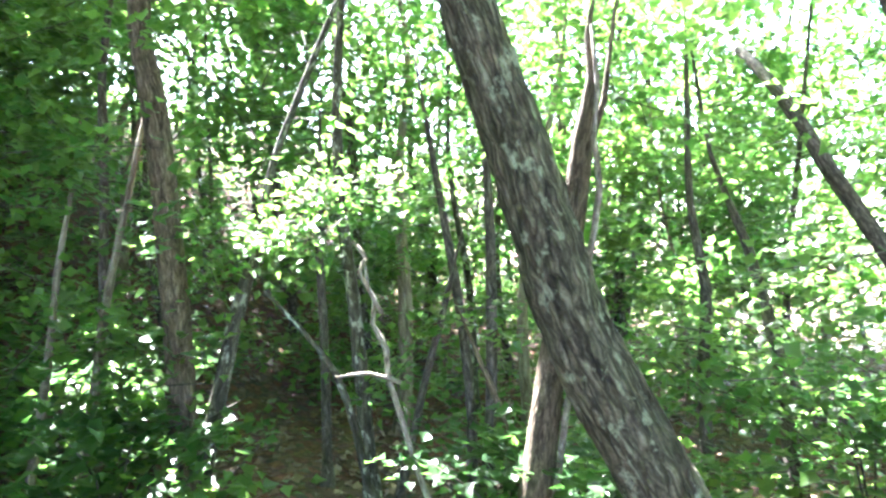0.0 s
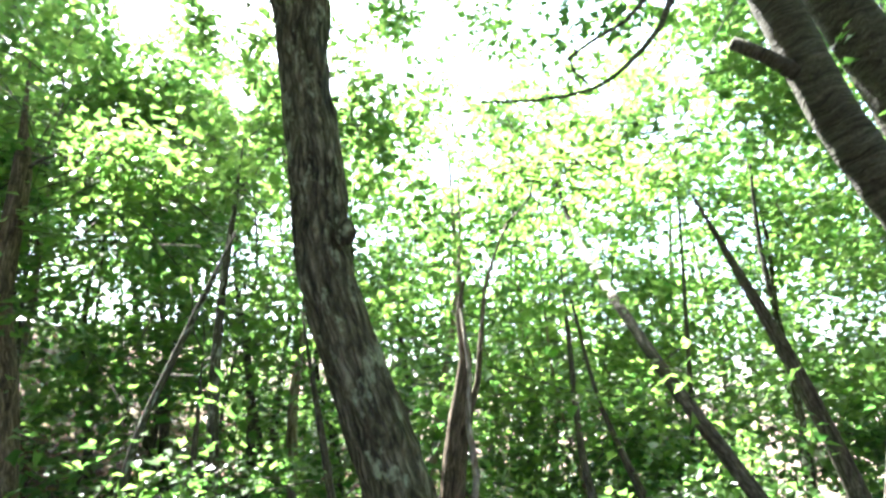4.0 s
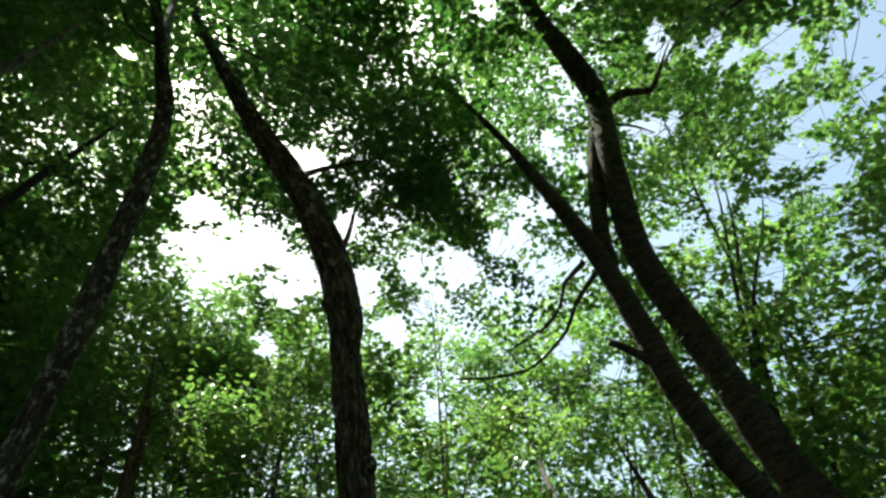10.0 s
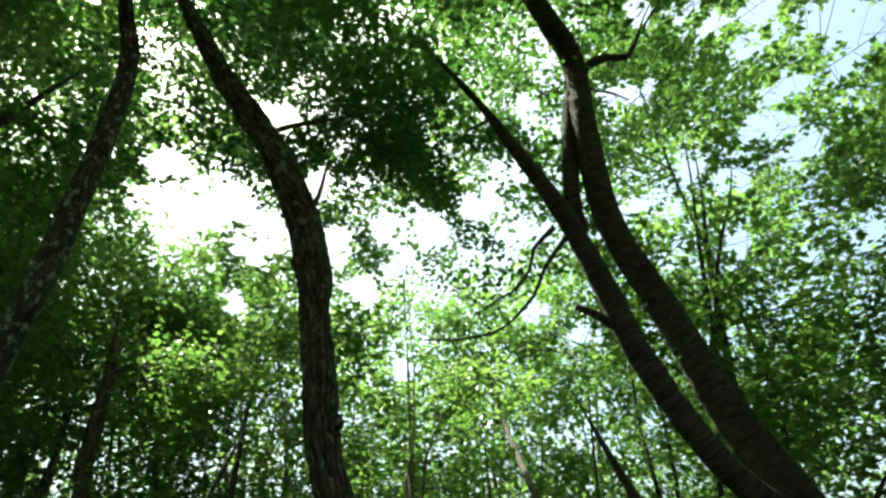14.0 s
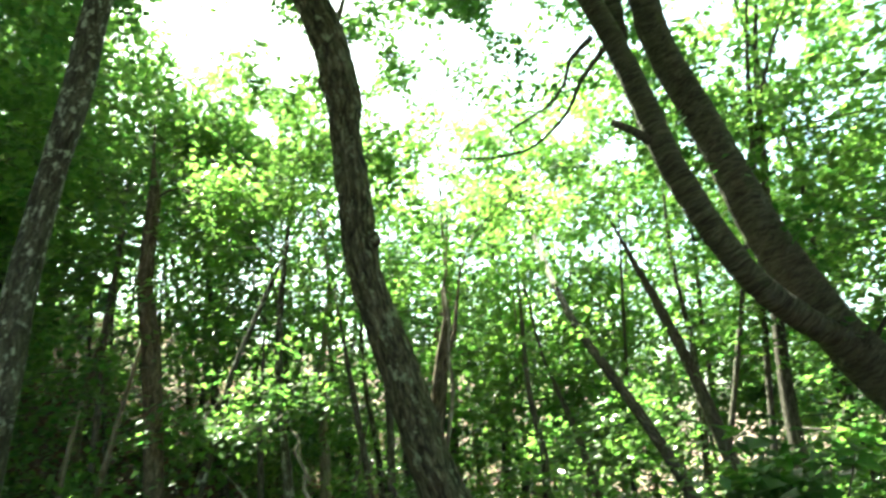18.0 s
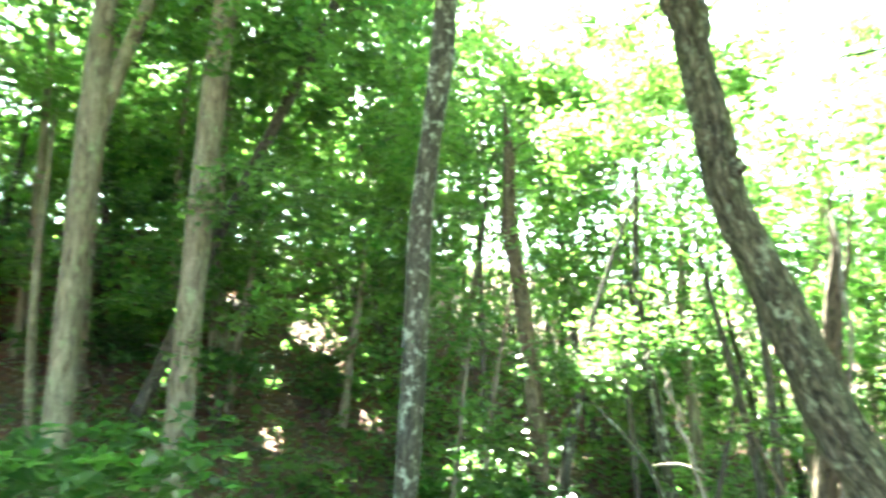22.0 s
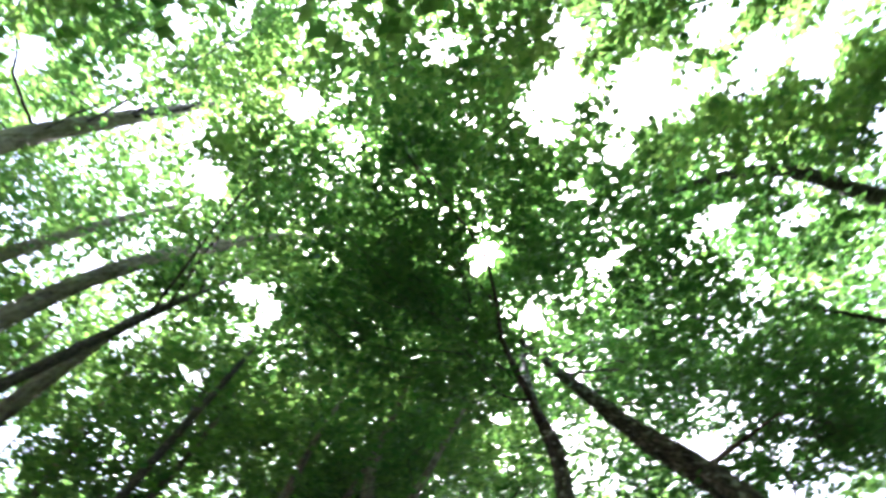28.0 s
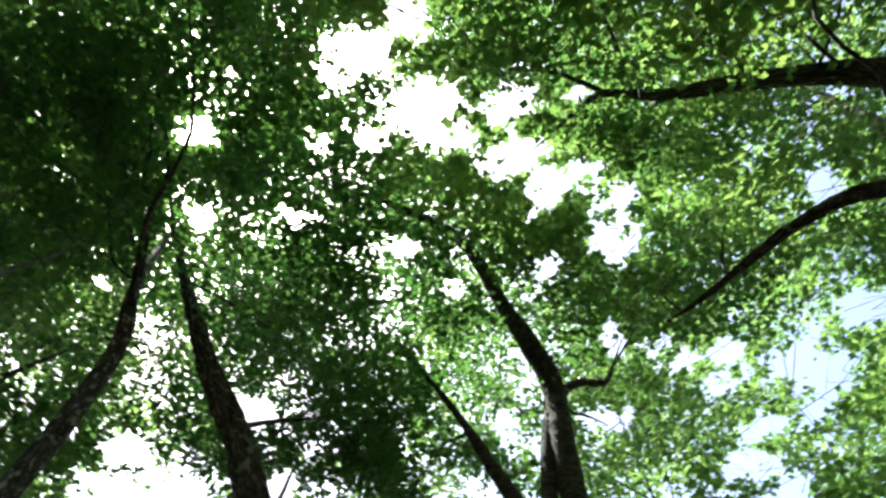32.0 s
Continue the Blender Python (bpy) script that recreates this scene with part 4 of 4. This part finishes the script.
            q1 = f0[:3] * 0.7 + goal * 0.3 + rng.normal(0, 0.06, 3) + np.array((0, 0, 0.05 * gap))
            me = tube("branch", [(*f0[:3], r), (*q1, r * 0.85), (*mid, r * 0.6), (*goal, r * 0.3)], 5, 0.3, 0.05, float(j))
            me.transform(t["inv"])
            part("branch", me, BARK_TWIG, t["root"])


grow_crowns()


# ---- undergrowth and litter ----
def undergrowth():
    rng = np.random.default_rng(21)
    n = 3000
    yaw, far = np.radians(rng.uniform(-50, 105, n)), rng.uniform(4.6, 15, n)
    x, y = -np.sin(yaw) * far, np.cos(yaw) * far
    thick = np.array([noise.noise(Vector((a * 0.5, b * 0.5, 9.0))) for a, b in zip(x, y)]) > rng.uniform(-0.35, 0.4, n)
    x, y = x[thick], y[thick]
    m, per = len(x), 16
    z = np.array([rise(a, b) for a, b in zip(x, y)]) + rng.uniform(0.05, 0.6, m) ** 1.3
    centre = np.stack([x, y, z], 1)
    rows = np.repeat(np.arange(m), per)
    base = centre[rows] + rng.normal(0, 0.16, (m * per, 3)) * (1, 1, 0.5)
    along = rng.normal(0, 1, (m * per, 3)) * (1, 1, 0.3)
    up = np.array((0, 0, 1.0)) + rng.normal(0, 0.35, (m * per, 3))
    me = leaf_mesh("undergrowth", base, along, up, rng.uniform(0.07, 0.13, m * per))
    me.materials.append(LEAF)
    tagged(new("undergrowth", me), "low green seedlings and brambles on the woodland floor", "undergrowth", kind="stuff")
    k = 16000
    yaw, far = np.radians(rng.uniform(-30, 100, k)), rng.uniform(3.5, 16, k)
    x, y = -np.sin(yaw) * far, np.cos(yaw) * far
    base = np.stack([x, y, [rise(a, b) + 0.012 for a, b in zip(x, y)]], 1)
    along = rng.normal(0, 1, (k, 3)) * (1, 1, 0.15)
    up = np.array((0.25, -0.2, 1.0)) + rng.normal(0, 0.3, (k, 3))
    me = leaf_mesh("leaf_litter", base, along, up, rng.uniform(0.05, 0.11, k))
    me.materials.append(LITTER)
    tagged(new("leaf_litter", me), "dry brown fallen leaves scattered over the soil", "leaf litter", kind="stuff")


def shrub(centre, wide, sprays, label, seed, low=0.25, high=0.85):
    """A low shrub: thin stems from one foot, with sprays of leaves."""
    rng = np.random.default_rng(seed)
    x, y = centre
    g = rise(x, y)
    root = new("shrub")
    root.location = (x, y, g)
    tagged(root, label, "shrub", "shrubs under the trees")
    tips = np.stack([rng.normal(0, wide, sprays), rng.normal(0, wide, sprays), rng.uniform(low, high, sprays)], 1)
    for k in range(0, sprays, 4):
        a, b, c = tips[k]
        part("stem", tube("stem", [(a * 0.05, b * 0.05, -0.05, 0.008), (a * 0.35, b * 0.35, c * 0.6, 0.006), (a, b, c, 0.003)], 5, 0.2, 0.05, float(k)), BARK_TWIG, root)
    per = 22
    rows = np.repeat(np.arange(sprays), per)
    base = tips[rows] + rng.normal(0, 0.11, (sprays * per, 3)) * (1, 1, 0.3)
    along = rng.normal(0, 1, (sprays * per, 3)) * (1, 1, 0.25)
    up = np.array((0, 0, 1.0)) + rng.normal(0, 0.25, (sprays * per, 3))
    part("foliage", leaf_mesh("foliage", base, along, up, rng.uniform(0.06, 0.11, sprays * per)), LEAF_SHADED, root)


shrub((-2.7, 2.6), 0.32, 40, "low spreading green shrub beside the pale trees", 1)
shrub((-3.6, 1.9), 0.3, 30, "low spreading green shrub beside the pale trees", 2)
shrub((-2.45, 1.80), 0.26, 30, "tall thin-stemmed shrub with fresh green leaves near the path", 8, 1.15, 1.38)
shrub((-4.9, 5.3), 0.34, 34, "low leafy bush on the bank between the trees", 9)
shrub((-6.2, 5.0), 0.3, 30, "low leafy bush on the bank between the trees", 10)
shrub((-4.3, 6.3), 0.34, 34, "low leafy bush on the bank between the trees", 11)
shrub((-7.6, 2.2), 0.34, 34, "low leafy bush on the bank between the trees", 12)
shrub((-8.6, 3.6), 0.3, 30, "low leafy bush on the bank between the trees", 13)
shrub((-1.75, 5.0), 0.28, 34, "leafy bush catching the sun under the saplings", 3)
shrub((0.35, 4.9), 0.3, 34, "leafy bush at the foot of the leaning tree", 4)
shrub((-2.2, 5.9), 0.35, 36, "leafy bush under the slim saplings", 5)
shrub((2.3, 5.2), 0.35, 36, "leafy bush beside the leaning stems", 6)

shrub((1.95, 2.85), 0.22, 22, "tall thin shrub with fresh green leaves near the stems", 7, 1.2, 1.65)

LITTER = leaf_material("dry_leaf", (0.09, 0.056, 0.038), (0.3, 0.21, 0.15), (0.1, 0.06, 0.03), (0.2, 0.13, 0.08), 0.15)
undergrowth()
